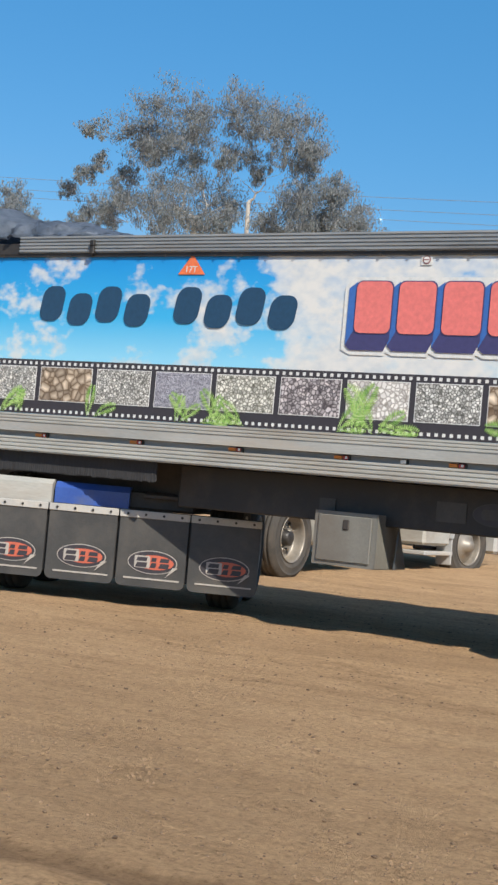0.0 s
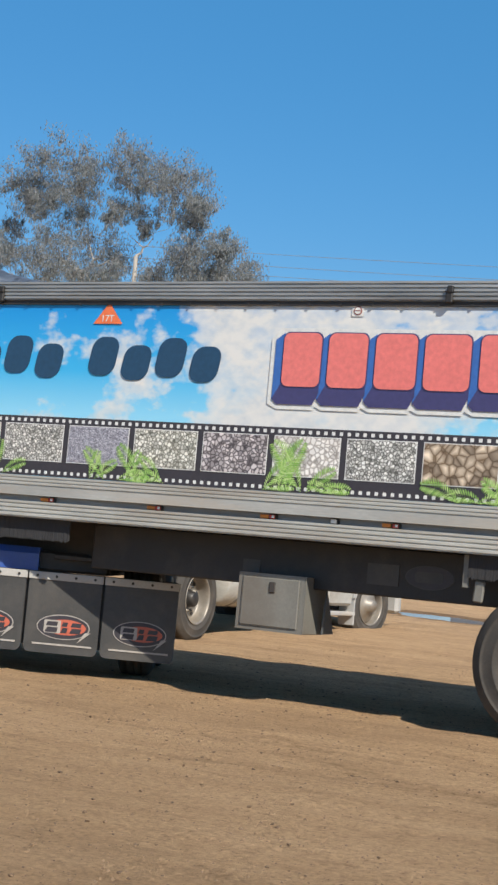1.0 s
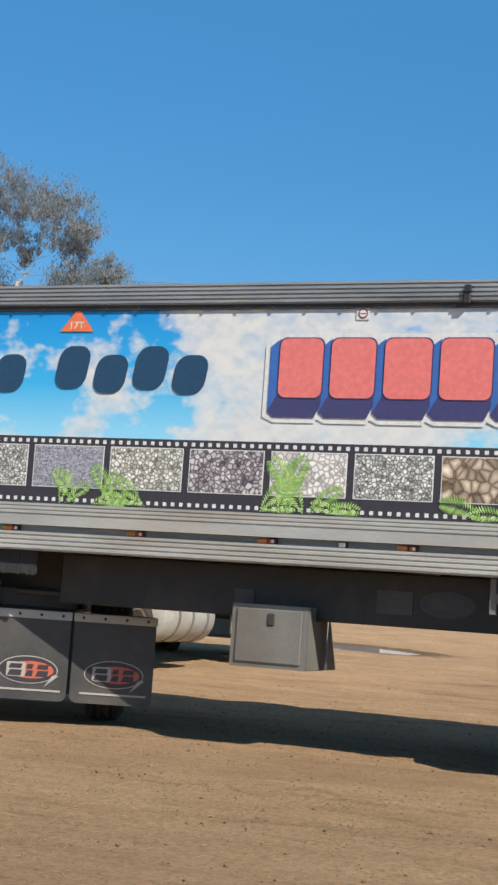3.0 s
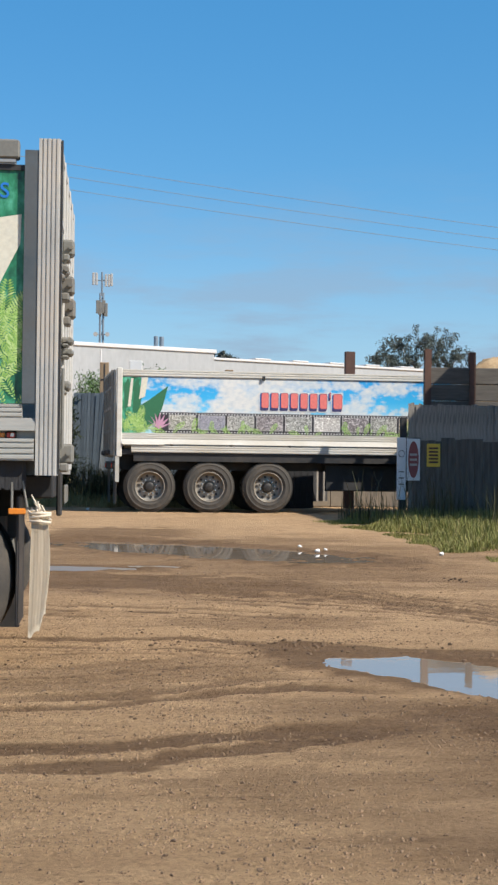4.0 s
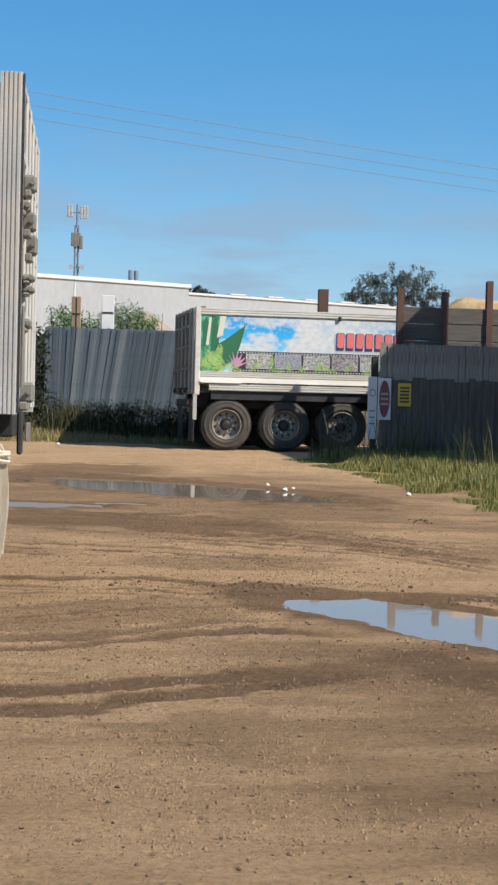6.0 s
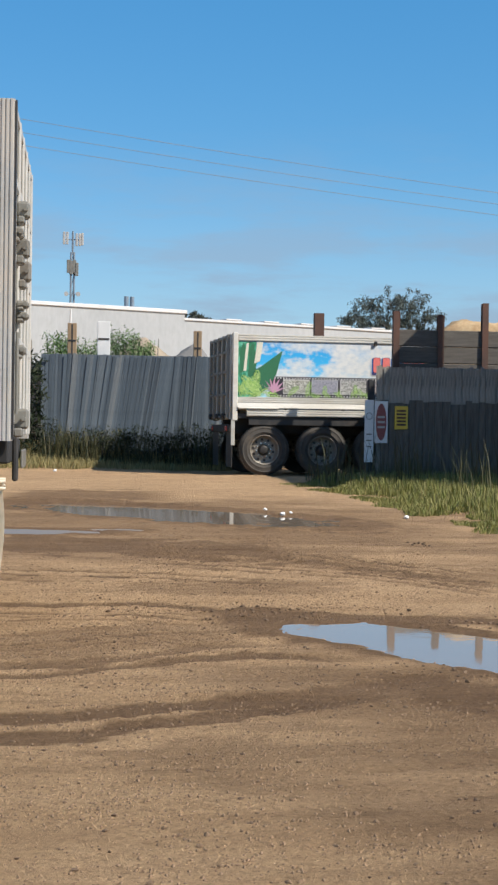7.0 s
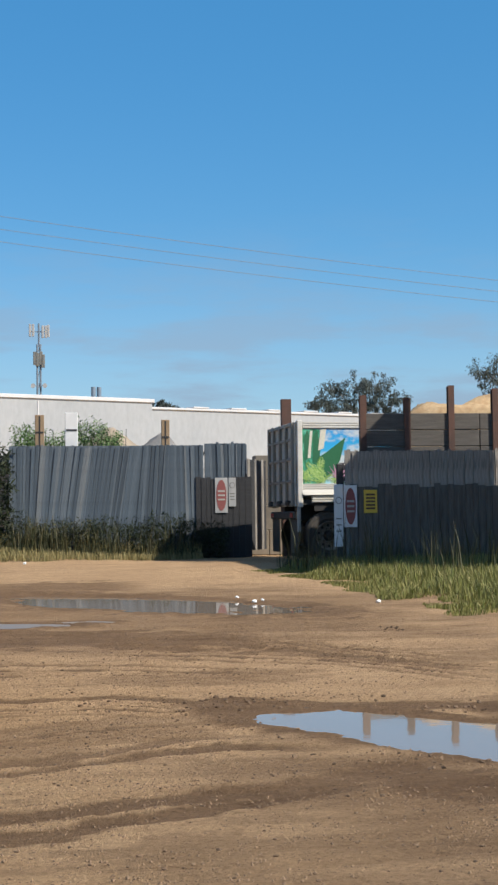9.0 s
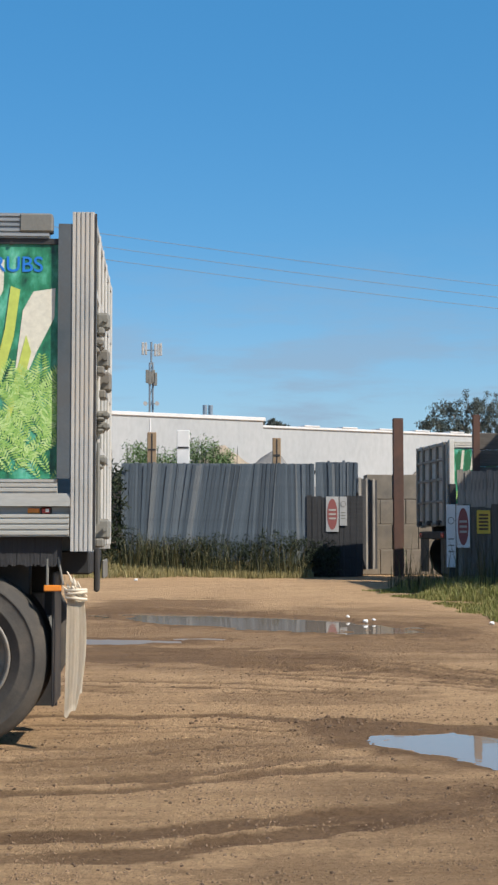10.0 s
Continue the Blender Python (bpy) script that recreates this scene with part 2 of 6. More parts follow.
GROUND = dirt_ground()
WATER, RIPPLED = water_mat("puddle_water", 0.03), water_mat("rippled_puddle_water", 0.3)
ALU = surf("ribbed_aluminium", (0.41, 0.41, 0.375), (0.53, 0.525, 0.48), 3, 0.6, 0.2, 0.08, (0.4, 1, 2), 40, dirt=(0.34, 0.30, 0.25))
ALU_DARK = surf("dull_aluminium_rail", (0.25, 0.27, 0.28), (0.39, 0.405, 0.41), 4, 0.5, 0.3, 0.1, (0.25, 1, 3), 40, dirt=(0.17, 0.165, 0.16))
ALU_BRIGHT = surf("bright_aluminium", (0.40, 0.395, 0.37), (0.50, 0.49, 0.46), 3, 0.6, 0.1, 0.05, (1, 1, 1), 50, dirt=(0.5, 0.45, 0.38))
STEEL_BLACK = surf("black_chassis_paint", (0.018, 0.018, 0.019), (0.035, 0.034, 0.033), 3, 0.55, 0.0, 0.1, dirt=(0.06, 0.05, 0.042))
EDGE_SLATE = surf("slate_grey_paint", (0.075, 0.09, 0.098), (0.11, 0.125, 0.135), 3, 0.38, 0.0, 0.06, dirt=(0.10, 0.095, 0.085))
STEEL_GREY = surf("grey_painted_steel", (0.185, 0.181, 0.160), (0.235, 0.229, 0.200), 2.5, 0.5, 0.1, 0.06, dirt=(0.16, 0.14, 0.115))
RUBBER = surf("tyre_rubber", (0.045, 0.041, 0.036), (0.070, 0.063, 0.054), 5, 0.85, 0.0, 0.15, dirt=(0.095, 0.080, 0.064))
FLAP_RUBBER = surf("mudflap_rubber", (0.045, 0.045, 0.044), (0.066, 0.065, 0.062), 4, 0.5, 0.0, 0.1, dirt=(0.085, 0.078, 0.068))
BRISTLE = surf("black_bristle", (0.022, 0.022, 0.024), (0.05, 0.05, 0.052), 30, 0.8, 0.0, 0.4, (3, 3, 0.15), 90)
RIM = surf("dusty_aluminium_rim", (0.23, 0.21, 0.18), (0.36, 0.33, 0.285), 6, 0.5, 0.4, 0.1, dirt=(0.25, 0.205, 0.15))
HUB = surf("greasy_hub", (0.016, 0.016, 0.016), (0.06, 0.055, 0.05), 12, 0.5, 0.2, 0.2)
CHROME = plain("polished_nut", (0.6, 0.6, 0.58), 0.25, 0.9)
AMBER = plain("amber_lens", (0.75, 0.24, 0.03), 0.3)
RED_LENS = plain("red_lens", (0.42, 0.05, 0.04), 0.25)
CLEAR_LENS = plain("clear_lens", (0.75, 0.74, 0.72), 0.2)
SKY_PRINT = printed_sky()
CLOUD_PRINT = printed_sky("printed_cloudy_vinyl", 2.75, 2.6, 0.15, 0.045, 1.75, 4.3)
RAIL_WHITE = surf("cream_white_rail", (0.60, 0.58, 0.52), (0.72, 0.70, 0.64), 2, 0.5, 0.0, 0.03, (0.4, 1, 2), 40, dirt=(0.50, 0.46, 0.38))
ALU_DULL = surf("dull_grey_flange", (0.25, 0.25, 0.23), (0.33, 0.325, 0.30), 3, 0.6, 0.1, 0.08, (0.4, 1, 2), 40, dirt=(0.30, 0.26, 0.21))
BRIGHT_BLUE = plain("printed_bright_blue", (0.02, 0.19, 0.62), 0.4)
BOARD_WHITE = surf("white_painted_board", (0.66, 0.66, 0.64), (0.76, 0.76, 0.74), 3, 0.6, 0.0, 0.05)
LEAF_PRINT = botanical()
RED_PRINT = plain("printed_red", (0.74, 0.19, 0.17), 0.4)
BLUE_PRINT = plain("printed_blue", (0.045, 0.14, 0.43), 0.4)
NAVY_PRINT = plain("printed_navy", (0.055, 0.052, 0.15), 0.4)
DIGIT_PRINT = plain("printed_slate_blue", (0.018, 0.062, 0.125), 0.4)
WHITE_PRINT = plain("printed_white", (0.68, 0.69, 0.67), 0.4)
FILM_PRINT = plain("printed_charcoal", (0.042, 0.038, 0.045), 0.42)
ORANGE_PRINT = plain("printed_orange", (0.80, 0.19, 0.07), 0.42)
CREAM_PRINT = plain("printed_cream", (0.70, 0.67, 0.55), 0.4)
FADED_PRINT = plain("faded_pale_print", (0.40, 0.37, 0.33), 0.5)
YELLOW_GREEN = plain("printed_lime", (0.52, 0.60, 0.12), 0.4)
FERN_PRINT = leaf_mat("printed_fern", (0.20, 0.40, 0.09), (0.34, 0.54, 0.15), (0.50, 0.66, 0.28))
STONES = [gravel("print_grey_chips", (0.14, 0.14, 0.13), (0.82, 0.81, 0.76), 30),
          gravel("print_blue_grit", (0.18, 0.18, 0.22), (0.60, 0.60, 0.66), 60),
          gravel("print_pale_chips", (0.18, 0.18, 0.15), (0.85, 0.84, 0.76), 26),
          gravel("print_mauve_stones", (0.10, 0.085, 0.095), (0.70, 0.65, 0.65), 21),
          gravel("print_white_pebbles", (0.42, 0.40, 0.38), (0.90, 0.88, 0.84), 19),
          gravel("print_dark_chips", (0.11, 0.11, 0.10), (0.84, 0.84, 0.80), 28),
          gravel("print_river_pebbles", (0.17, 0.125, 0.085), (0.92, 0.78, 0.60), 10, (1, 1, 1), 0.4)]
TARP = surf("blue_black_tarpaulin", (0.10, 0.14, 0.20), (0.22, 0.27, 0.35), 5, 0.6, 0.0, 0.3, (1, 1, 1), 30)
BLUE_PAINT = surf("blue_truck_paint", (0.035, 0.085, 0.32), (0.05, 0.12, 0.42), 3, 0.35, 0.0, 0.03, dirt=(0.10, 0.12, 0.2))
PALE_PLASTIC = surf("torn_pale_plastic", (0.70, 0.59, 0.44), (0.80, 0.71, 0.56), 3, 0.7, 0.0, 0.03, (6, 6, 0.5), 30)
PALING = paling_mat()
PALING_GREY = surf("silvered_paling", (0.22, 0.195, 0.165), (0.40, 0.365, 0.315), 2.2, 0.9, 0.0, 0.5, (9, 9, 1.0), 30, dirt=(0.06, 0.06, 0.06))
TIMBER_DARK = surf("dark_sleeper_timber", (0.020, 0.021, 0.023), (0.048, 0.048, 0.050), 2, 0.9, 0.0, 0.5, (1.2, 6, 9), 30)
SLEEPER = surf("grey_sleeper_timber", (0.075, 0.066, 0.056), (0.145, 0.13, 0.112), 2, 0.9, 0.0, 0.5, (1.2, 6, 9), 30)
# darker than the palings: the shade on the lower fence is in this colour
SHADE_BOARDING = surf("shade_dark_boarding", (0.062, 0.054, 0.045), (0.175, 0.155, 0.13), 2, 0.9, 0.0, 0.5, (9, 9, 0.8), 30)
TIMBER_BROWN = surf("raw_timber", (0.24, 0.16, 0.09), (0.36, 0.26, 0.16), 2, 0.85, 0.0, 0.4, (5, 5, 1), 30)
RUST = surf("rusty_steel_post", (0.075, 0.044, 0.034), (0.15, 0.078, 0.056), 3, 0.85, 0.1, 0.4)
WHITE_BOARD = surf("white_board", (0.34, 0.34, 0.33), (0.45, 0.45, 0.435), 3, 0.6, 0.0, 0.05)
SIGN_RED = plain("sign_red", (0.25, 0.075, 0.068), 0.7)
SIGN_YELLOW = surf("sign_yellow", (0.66, 0.43, 0.04), (0.76, 0.52, 0.06), 4, 0.5)
SHED_WALL = surf("pale_sheet_wall", (0.36, 0.38, 0.39), (0.42, 0.435, 0.44), 0.25, 0.55, 0.0, 0.05, (1, 1, 0.4), 5)
SHED_TRIM = surf("pale_metal_trim", (0.60, 0.61, 0.61), (0.70, 0.70, 0.69), 1, 0.45)
CONCRETE = surf("stained_concrete", (0.17, 0.145, 0.11), (0.29, 0.25, 0.195), 1.5, 0.9, 0.0, 0.4, dirt=(0.12, 0.11, 0.10))
SAND = surf("heaped_sand", (0.30, 0.245, 0.175), (0.40, 0.33, 0.24), 2, 0.95, 0.0, 0.6, (1, 1, 1), 25)
ORANGE_MULCH = surf("orange_bark_mulch", (0.42, 0.265, 0.13), (0.62, 0.46, 0.27), 6, 0.95, 0.0, 0.9, (1, 1, 1), 18)
GREY_HEAP = surf("grey_crushed_rock", (0.17, 0.165, 0.16), (0.28, 0.27, 0.25), 2, 0.95, 0.0, 0.7, (1, 1, 1), 22)
GALV = surf("galvanised_steel", (0.15, 0.20, 0.25), (0.22, 0.27, 0.32), 2, 0.6, 0.2, 0.05)
BARK = surf("pale_gum_bark", (0.34, 0.31, 0.27), (0.62, 0.58, 0.52), 1.2, 0.8, 0.0, 0.3, (1, 1, 0.3), 8)
TWIG = surf("dark_twig_bark", (0.17, 0.17, 0.17), (0.27, 0.265, 0.26), 3, 0.9)
# cool, pale greens: the haze before these trees is mixed into the leaf colour
GUM_LEAF = leaf_mat("hazy_gum_leaves", (0.20, 0.235, 0.235), (0.27, 0.295, 0.295), (0.345, 0.355, 0.365), 0.5)
# greens lowered to near-black, so the fence foot's shade is in the leaf colour
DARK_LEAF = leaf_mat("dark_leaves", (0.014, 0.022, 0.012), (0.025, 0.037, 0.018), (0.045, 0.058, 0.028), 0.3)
# lightened for the farthest trees, with their haze painted in
HAZY_LEAF = leaf_mat("haze_toned_leaves", (0.07, 0.088, 0.08), (0.10, 0.12, 0.105), (0.14, 0.16, 0.135), 0.3)
GRASS = leaf_mat("verge_grass", (0.14, 0.16, 0.034), (0.215, 0.212, 0.06), (0.32, 0.275, 0.11), 0.2)
DRY_GRASS = leaf_mat("dry_verge_grass", (0.17, 0.16, 0.06), (0.29, 0.245, 0.105), (0.42, 0.35, 0.17), 0.2)
WEED = leaf_mat("dry_weeds", (0.028, 0.036, 0.013), (0.052, 0.056, 0.024), (0.125, 0.11, 0.052))
CABLE = plain("black_cable", (0.22, 0.26, 0.30), 0.6)
LITTER = plain("white_litter", (0.8, 0.8, 0.78), 0.6)
# the hills' blue is distance haze put into their colour
HAZE_HILL = plain("haze_blue_hill", (0.22, 0.36, 0.50), 1.0)


# ---- mesh helpers ----
def link(name, bm, mat, parent=None, smooth=False):
    me = bpy.data.meshes.new(name)
    bmesh.ops.recalc_face_normals(bm, faces=bm.faces)
    bm.to_mesh(me)
    bm.free()
    for m in (mat if isinstance(mat, (list, tuple)) else [mat]):
        me.materials.append(m)
    if smooth:
        me.shade_smooth()
    ob = new(name, me)
    ob.parent = parent
    return ob


def part(name, bm, mat, parent, label="", smooth=False):
    ob = link(name, bm, mat, parent, smooth)
    return tagged(ob, label) if label else ob


def thing(name, m, label, category, group="", kind=""):
    ob = new(name)
    ob.empty_display_size = 0.2
    ob.matrix_basis = m
    return tagged(ob, label, category, group, kind)


def box(x0, x1, y0, y1, z0, z1, bev=0.0, bm=None, m=None):
    out = bm or bmesh.new()
    t = bmesh.new()
    bmesh.ops.create_cube(t, size=1)
    for v in t.verts:
        v.co = Vector(((x0 + x1) / 2 + v.co.x * (x1 - x0), (y0 + y1) / 2 + v.co.y * (y1 - y0), (z0 + z1) / 2 + v.co.z * (z1 - z0)))
    if bev:
        bmesh.ops.bevel(t, geom=list(t.edges), offset=bev, segments=1, affect="EDGES")
    merge(out, t, m)
    return out


def merge(out, t, m=None):
    if m is not None:
        t.transform(m)
    seen = [out.verts.new(v.co) for v in t.verts]
    t.verts.index_update()
    for f in t.faces:
        try:
            out.faces.new([seen[v.index] for v in f.verts])
        except ValueError:
            pass
    t.free()


def prism(profile, axis, a, b, bm=None):
    """A closed profile pulled along an axis from a to b. axis x: (y, z); axis y: (x, z); axis z: (x, y)."""
    bm = bm or bmesh.new()
    put = {"x": lambda p, s: (s, p[0], p[1]), "y": lambda p, s: (p[0], s, p[1]), "z": lambda p, s: (p[0], p[1], s)}[axis]
    r = [[bm.verts.new(put(p, s)) for p in profile] for s in (a, b)]
    n = len(profile)
    for i in range(n):
        bm.faces.new((r[0][i], r[0][(i + 1) % n], r[1][(i + 1) % n], r[1][i]))
    bm.faces.new(r[0])
    bm.faces.new(r[1][::-1])
    return bm


def lathe(profile, seg=40, bm=None, m=None):
    """A profile of (y, r) turned round the y axis."""
    out = bm or bmesh.new()
    t = bmesh.new()
    rings = []
    for y, r in profile:
        rings.append([t.verts.new((r * math.cos(2 * math.pi * i / seg), y, r * math.sin(2 * math.pi * i / seg))) for i in range(seg)])
    for p, q in zip(rings, rings[1:]):
        for i in range(seg):
            t.faces.new((p[i], p[(i + 1) % seg], q[(i + 1) % seg], q[i]))
    if profile[0][1] > 0:
        t.faces.new(rings[0]) if profile[0] == profile[-1] else None
    merge(out, t, m)
    return out


def disc_y(r, y0, y1, seg=24, m=None, bm=None):
    """A closed drum along y."""
    return lathe([(y0, 0.0005), (y0, r), (y1, r), (y1, 0.0005)], seg, bm, m)


def rod(a, b, r, seg=8, bm=None, r2=None):
    out = bm or bmesh.new()
    a, b = Vector(a), Vector(b)
    q = (b - a).to_track_quat("Z", "Y").to_matrix()
    rings = []
    for p, rad in ((a, r), (b, r if r2 is None else r2)):
        rings.append([out.verts.new(p + q @ Vector((rad * math.cos(2 * math.pi * i / seg), rad * math.sin(2 * math.pi * i / seg), 0))) for i in range(seg)])
    for i in range(seg):
        out.faces.new((rings[0][i], rings[0][(i + 1) % seg], rings[1][(i + 1) % seg], rings[1][i]))
    out.faces.new(rings[0][::-1])
    out.faces.new(rings[1])
    return out


def plate(points, y, thick=0.002, bm=None, m=None):
    """A flat shape in the x-z plane, standing from y towards the viewer."""
    out = bm or bmesh.new()
    t = bmesh.new()
    prism(points, "y", y - thick, y, t)
    merge(out, t, m)
    return out


def rounded(x0, x1, z0, z1, r, seg=4):
    pts = []
    for cx, cz, a in ((x1 - r, z1 - r, 0), (x0 + r, z1 - r, 90), (x0 + r, z0 + r, 180), (x1 - r, z0 + r, 270)):
        for i in range(seg + 1):
            an = radians(a + 90 * i / seg)
            pts.append((cx + r * math.cos(an), cz + r * math.sin(an)))
    return pts


def ellipse(cx, cz, rx, rz, seg=28):
    return [(cx + rx * math.cos(2 * math.pi * i / seg), cz + rz * math.sin(2 * math.pi * i / seg)) for i in range(seg)]


def ribbed(z0, z1, n, y, depth=0.012, back=0.04):
    """Profile (y, z) of a flat rail with n rounded ribs on its outer side."""
    pts = [(y + back, z0), (y + back, z1)]
    step = (z1 - z0) / n
    for i in range(n):
        top = z1 - i * step
        pts += [(y, top - 0.08 * step), (y, top - 0.62 * step), (y + depth, top - 0.72 * step), (y + depth, top - 0.95 * step)]
    return pts


# ---- ground ----
RISE = 0.32


def lift(y):
    k = min(1, max(0, (y - 2) / 18))
    return RISE * k * k * (3 - 2 * k)


#  centre x, y, half length, half width, direction, water level
PUDDLES = [(4.75, -0.72, 1.75, 0.50, -54, -0.016), (3.45, 10.5, 2.5, 0.95, -44, None), (1.35, 7.75, 1.15, 0.40, -3, 0.080),
           (-15.5, 46.0, 3.2, 1.6, 0, None), (2.75, 8.0, 0.34, 0.16, -6, 0.084), (-6.7, 17.3, 1.7, 0.8, -45, None)]


#  wheel ruts: points of their middle line, half width, dampness
RUTS = [([(1.0, 1.6), (2.34, 1.6), (2.86, 1.66), (3.15, 1.35), (3.57, 1.0), (3.9, 0.8)], 0.12, 0.85), ([(0.9, -1.5), (2.14, -1.36), (2.47, -1.16), (2.89, -0.88), (3.26, -0.72), (3.85, -0.85)], 0.09, 0.85),
        ([(1.7, -1.15), (2.36, -0.99), (2.83, -0.63), (3.1, -0.35), (3.6, -0.28)], 0.12, 0.75), ([(1.2, 0.08), (2.09, 0.14), (2.43, 0.32), (2.9, 0.40)], 0.07, 0.6),
        ([(1.4, -2.48), (2.18, -2.42), (2.56, -2.33), (2.96, -2.1), (3.3, -1.98), (3.61, -1.86), (4.2, -1.45)], 0.13, 0.95),
        ([(1.7, -2.85), (2.34, -2.80), (2.64, -2.62), (3.02, -2.4), (3.46, -2.13), (4.0, -1.88)], 0.12, 0.95),
        ([(3.3, 0.95), (3.8, 0.8), (4.4, 0.8), (5.6, 0.6)], 0.30, 0.85), ([(3.6, -1.5), (4.1, -1.95), (4.8, -2.3)], 0.38, 0.9),
        ([(0.2, 6.5), (1.85, 6.4), (3.3, 5.9), (4.6, 5.6)], 0.95, 0.85), ([(1.2, 13.2), (2.6, 13.9), (3.6, 13.3)], 1.1, 0.75), ([(4.4, 10.0), (5.2, 9.6), (5.6, 9.2)], 0.35, 0.85),
        ([(-2.2, -1.6), (-0.8, -2.16), (0.24, -2.46), (1.0, -2.8)], 0.05, 0.35), ([(-1.6, -3.0), (-0.5, -2.75), (0.5, -2.62), (1.6, -3.0)], 0.06, 0.35), ([(-1.5, -6.9), (0.56, -6.78), (1.6, -6.6)], 0.09, 0.6)]


#  tyre tracks: bundles of thin parallel grooves
for line, n, gap in (([(2.9, 4.4), (3.6, 4.15), (4.6, 3.55), (5.6, 2.0)], 4, 0.30), ([(2.9, 5.2), (3.98, 5.05), (4.7, 4.3), (5.3, 3.4), (5.9, 2.5)], 5, 0.26), ([(0.4, 3.1), (1.8, 3.3), (3.0, 3.0), (4.2, 2.3)], 3, 0.34),
                     ([(1.0, 0.75), (1.9, 0.8), (2.7, 0.72), (3.3, 0.5)], 3, 0.17), ([(-2.5, -2.0), (-0.6, -1.75), (1.2, -1.9), (2.6, -2.1)], 2, 0.17),
                     ([(1.2, -0.62), (2.1, -0.50), (2.8, -0.12), (3.4, 0.05)], 2, 0.2)):
    for k in range(n):
        RUTS.append(([(x, y + gap * k * (1 + 0.1 * i)) for i, (x, y) in enumerate(line)], 0.055 if gap < 0.25 else 0.075, (0.85 if k % 2 else 0.65) if line[0][0] > 0.3 else 0.38))
RUTS = [(line, half, wet, min(p[1] for p in line) - half * 2.5, max(p[1] for p in line) + half * 2.5) for line, half, wet in RUTS]


def rut_at(x, y):
    """Depth of the ruts at a place, and how damp they leave it."""
    deep, damp = 0.0, 0.0
    for line, half, wet, low, high in RUTS:
        if not (low < y < high and line[0][0] - 1 < x < line[-1][0] + 1):
            continue
        best = 99.0
        for (ax, ay), (bx, by) in zip(line, line[1:]):
            k = min(1, max(0, ((x - ax) * (bx - ax) + (y - ay) * (by - ay)) / ((bx - ax) ** 2 + (by - ay) ** 2)))
            best = min(best, math.hypot(x - ax - k * (bx - ax), y - ay - k * (by - ay)))
        if best > half * 2.5:
            continue
        q = best / half + 0.55 * noise.fractal(Vector((x * 2.0, y * 5.0, half * 50)), 0.6, 2.0, 6)
        fade = min(1, max(0, (x - line[0][0] + 0.4) / 0.8)) * min(1, max(0, (line[-1][0] + 0.4 - x) / 0.8))
        deep += fade * (0.009 * max(0, 1 - q * q) - 0.008 * math.exp(-((q - 1.35) / 0.3) ** 2)) * min(1, 0.12 / half)
        damp = max(damp, fade * wet * min(1, max(0, (1.15 - q) * 2.6)))
    return deep, damp


def puddle_depth(i, x, y):
    """1 at the middle of a puddle, 0 at its rim, less outside."""
    cx, cy, a, b, d, _ = PUDDLES[i]
    c, s = math.cos(radians(d)), math.sin(radians(d))
    u, w = ((x - cx) * c + (y - cy) * s) / a, (-(x - cx) * s + (y - cy) * c) / b
    n = noise.fractal(Vector((x * 1.9, y * 1.9, i * 7.0)), 1.0, 2.0, 4)
    return 1 - (u * u + w * w) + 0.55 * n + 0.26 * noise.noise(Vector((x * 5.5, y * 5.5, i * 3.0))) + 0.16 * noise.noise(Vector((x * 13, y * 13, i * 5.0)))


TILT = 0.0135      # the yard's plane, and the water with it, climbs gently along y


def puddle_level(i, y):
    z = PUDDLES[i][5]
    return (z if z is not None else lift(PUDDLES[i][1]) - 0.02) + TILT * (y - PUDDLES[i][1])


def ground_z(x, y):
    z = lift(y)
    c, s = math.cos(radians(-14)), math.sin(radians(-14))
    u, w = x * c - y * s, x * s + y * c
    near = 1 / (1 + (max(0, abs(x) - 14) / 20) ** 2)
    z += near * (0.007 * noise.fractal(Vector((u * 0.35, w * 1.5, 3)), 1.0, 2.0, 4) + 0.010 * noise.fractal(Vector((x * 1.3, y * 1.3, 9)), 0.55, 2.1, 7))
    ridge = noise.fractal(Vector((u * 0.16, w * 2.6, 20)), 1.0, 2.0, 3)
    z += near * 0.018 * max(0, ridge - 0.10)
    # a low bank in front of the left-hand fence
    if y > 23 and x < 4.4:
        z += 0.26 * min(1, max(0, (4.2 - x) / 2.6)) * min(1, max(0, (y - 23.5) / 1.6))
    rut = noise.fractal(Vector((u * 0.11 + 3, w * 1.15, 41)), 1.0, 2.0, 2)
    z -= near * 0.012 * max(0, 1 - abs(rut) / 0.09)
    if -3 < x < 8 and -8 < y < 16:
        z -= rut_at(x, y)[0]
    for i in range(len(PUDDLES)):
        p = PUDDLES[i]
        if abs(x - p[0]) < p[2] * 2.2 + 1 and abs(y - p[1]) < p[2] * 2.2 + 1:
            d = puddle_depth(i, x, y)
            k = min(1, max(0, (d + 1.3) / 1.3))
            k = k * k * (3 - 2 * k)
            z = z * (1 - k) + k * (puddle_level(i, y) - 0.05 * d)
    return z


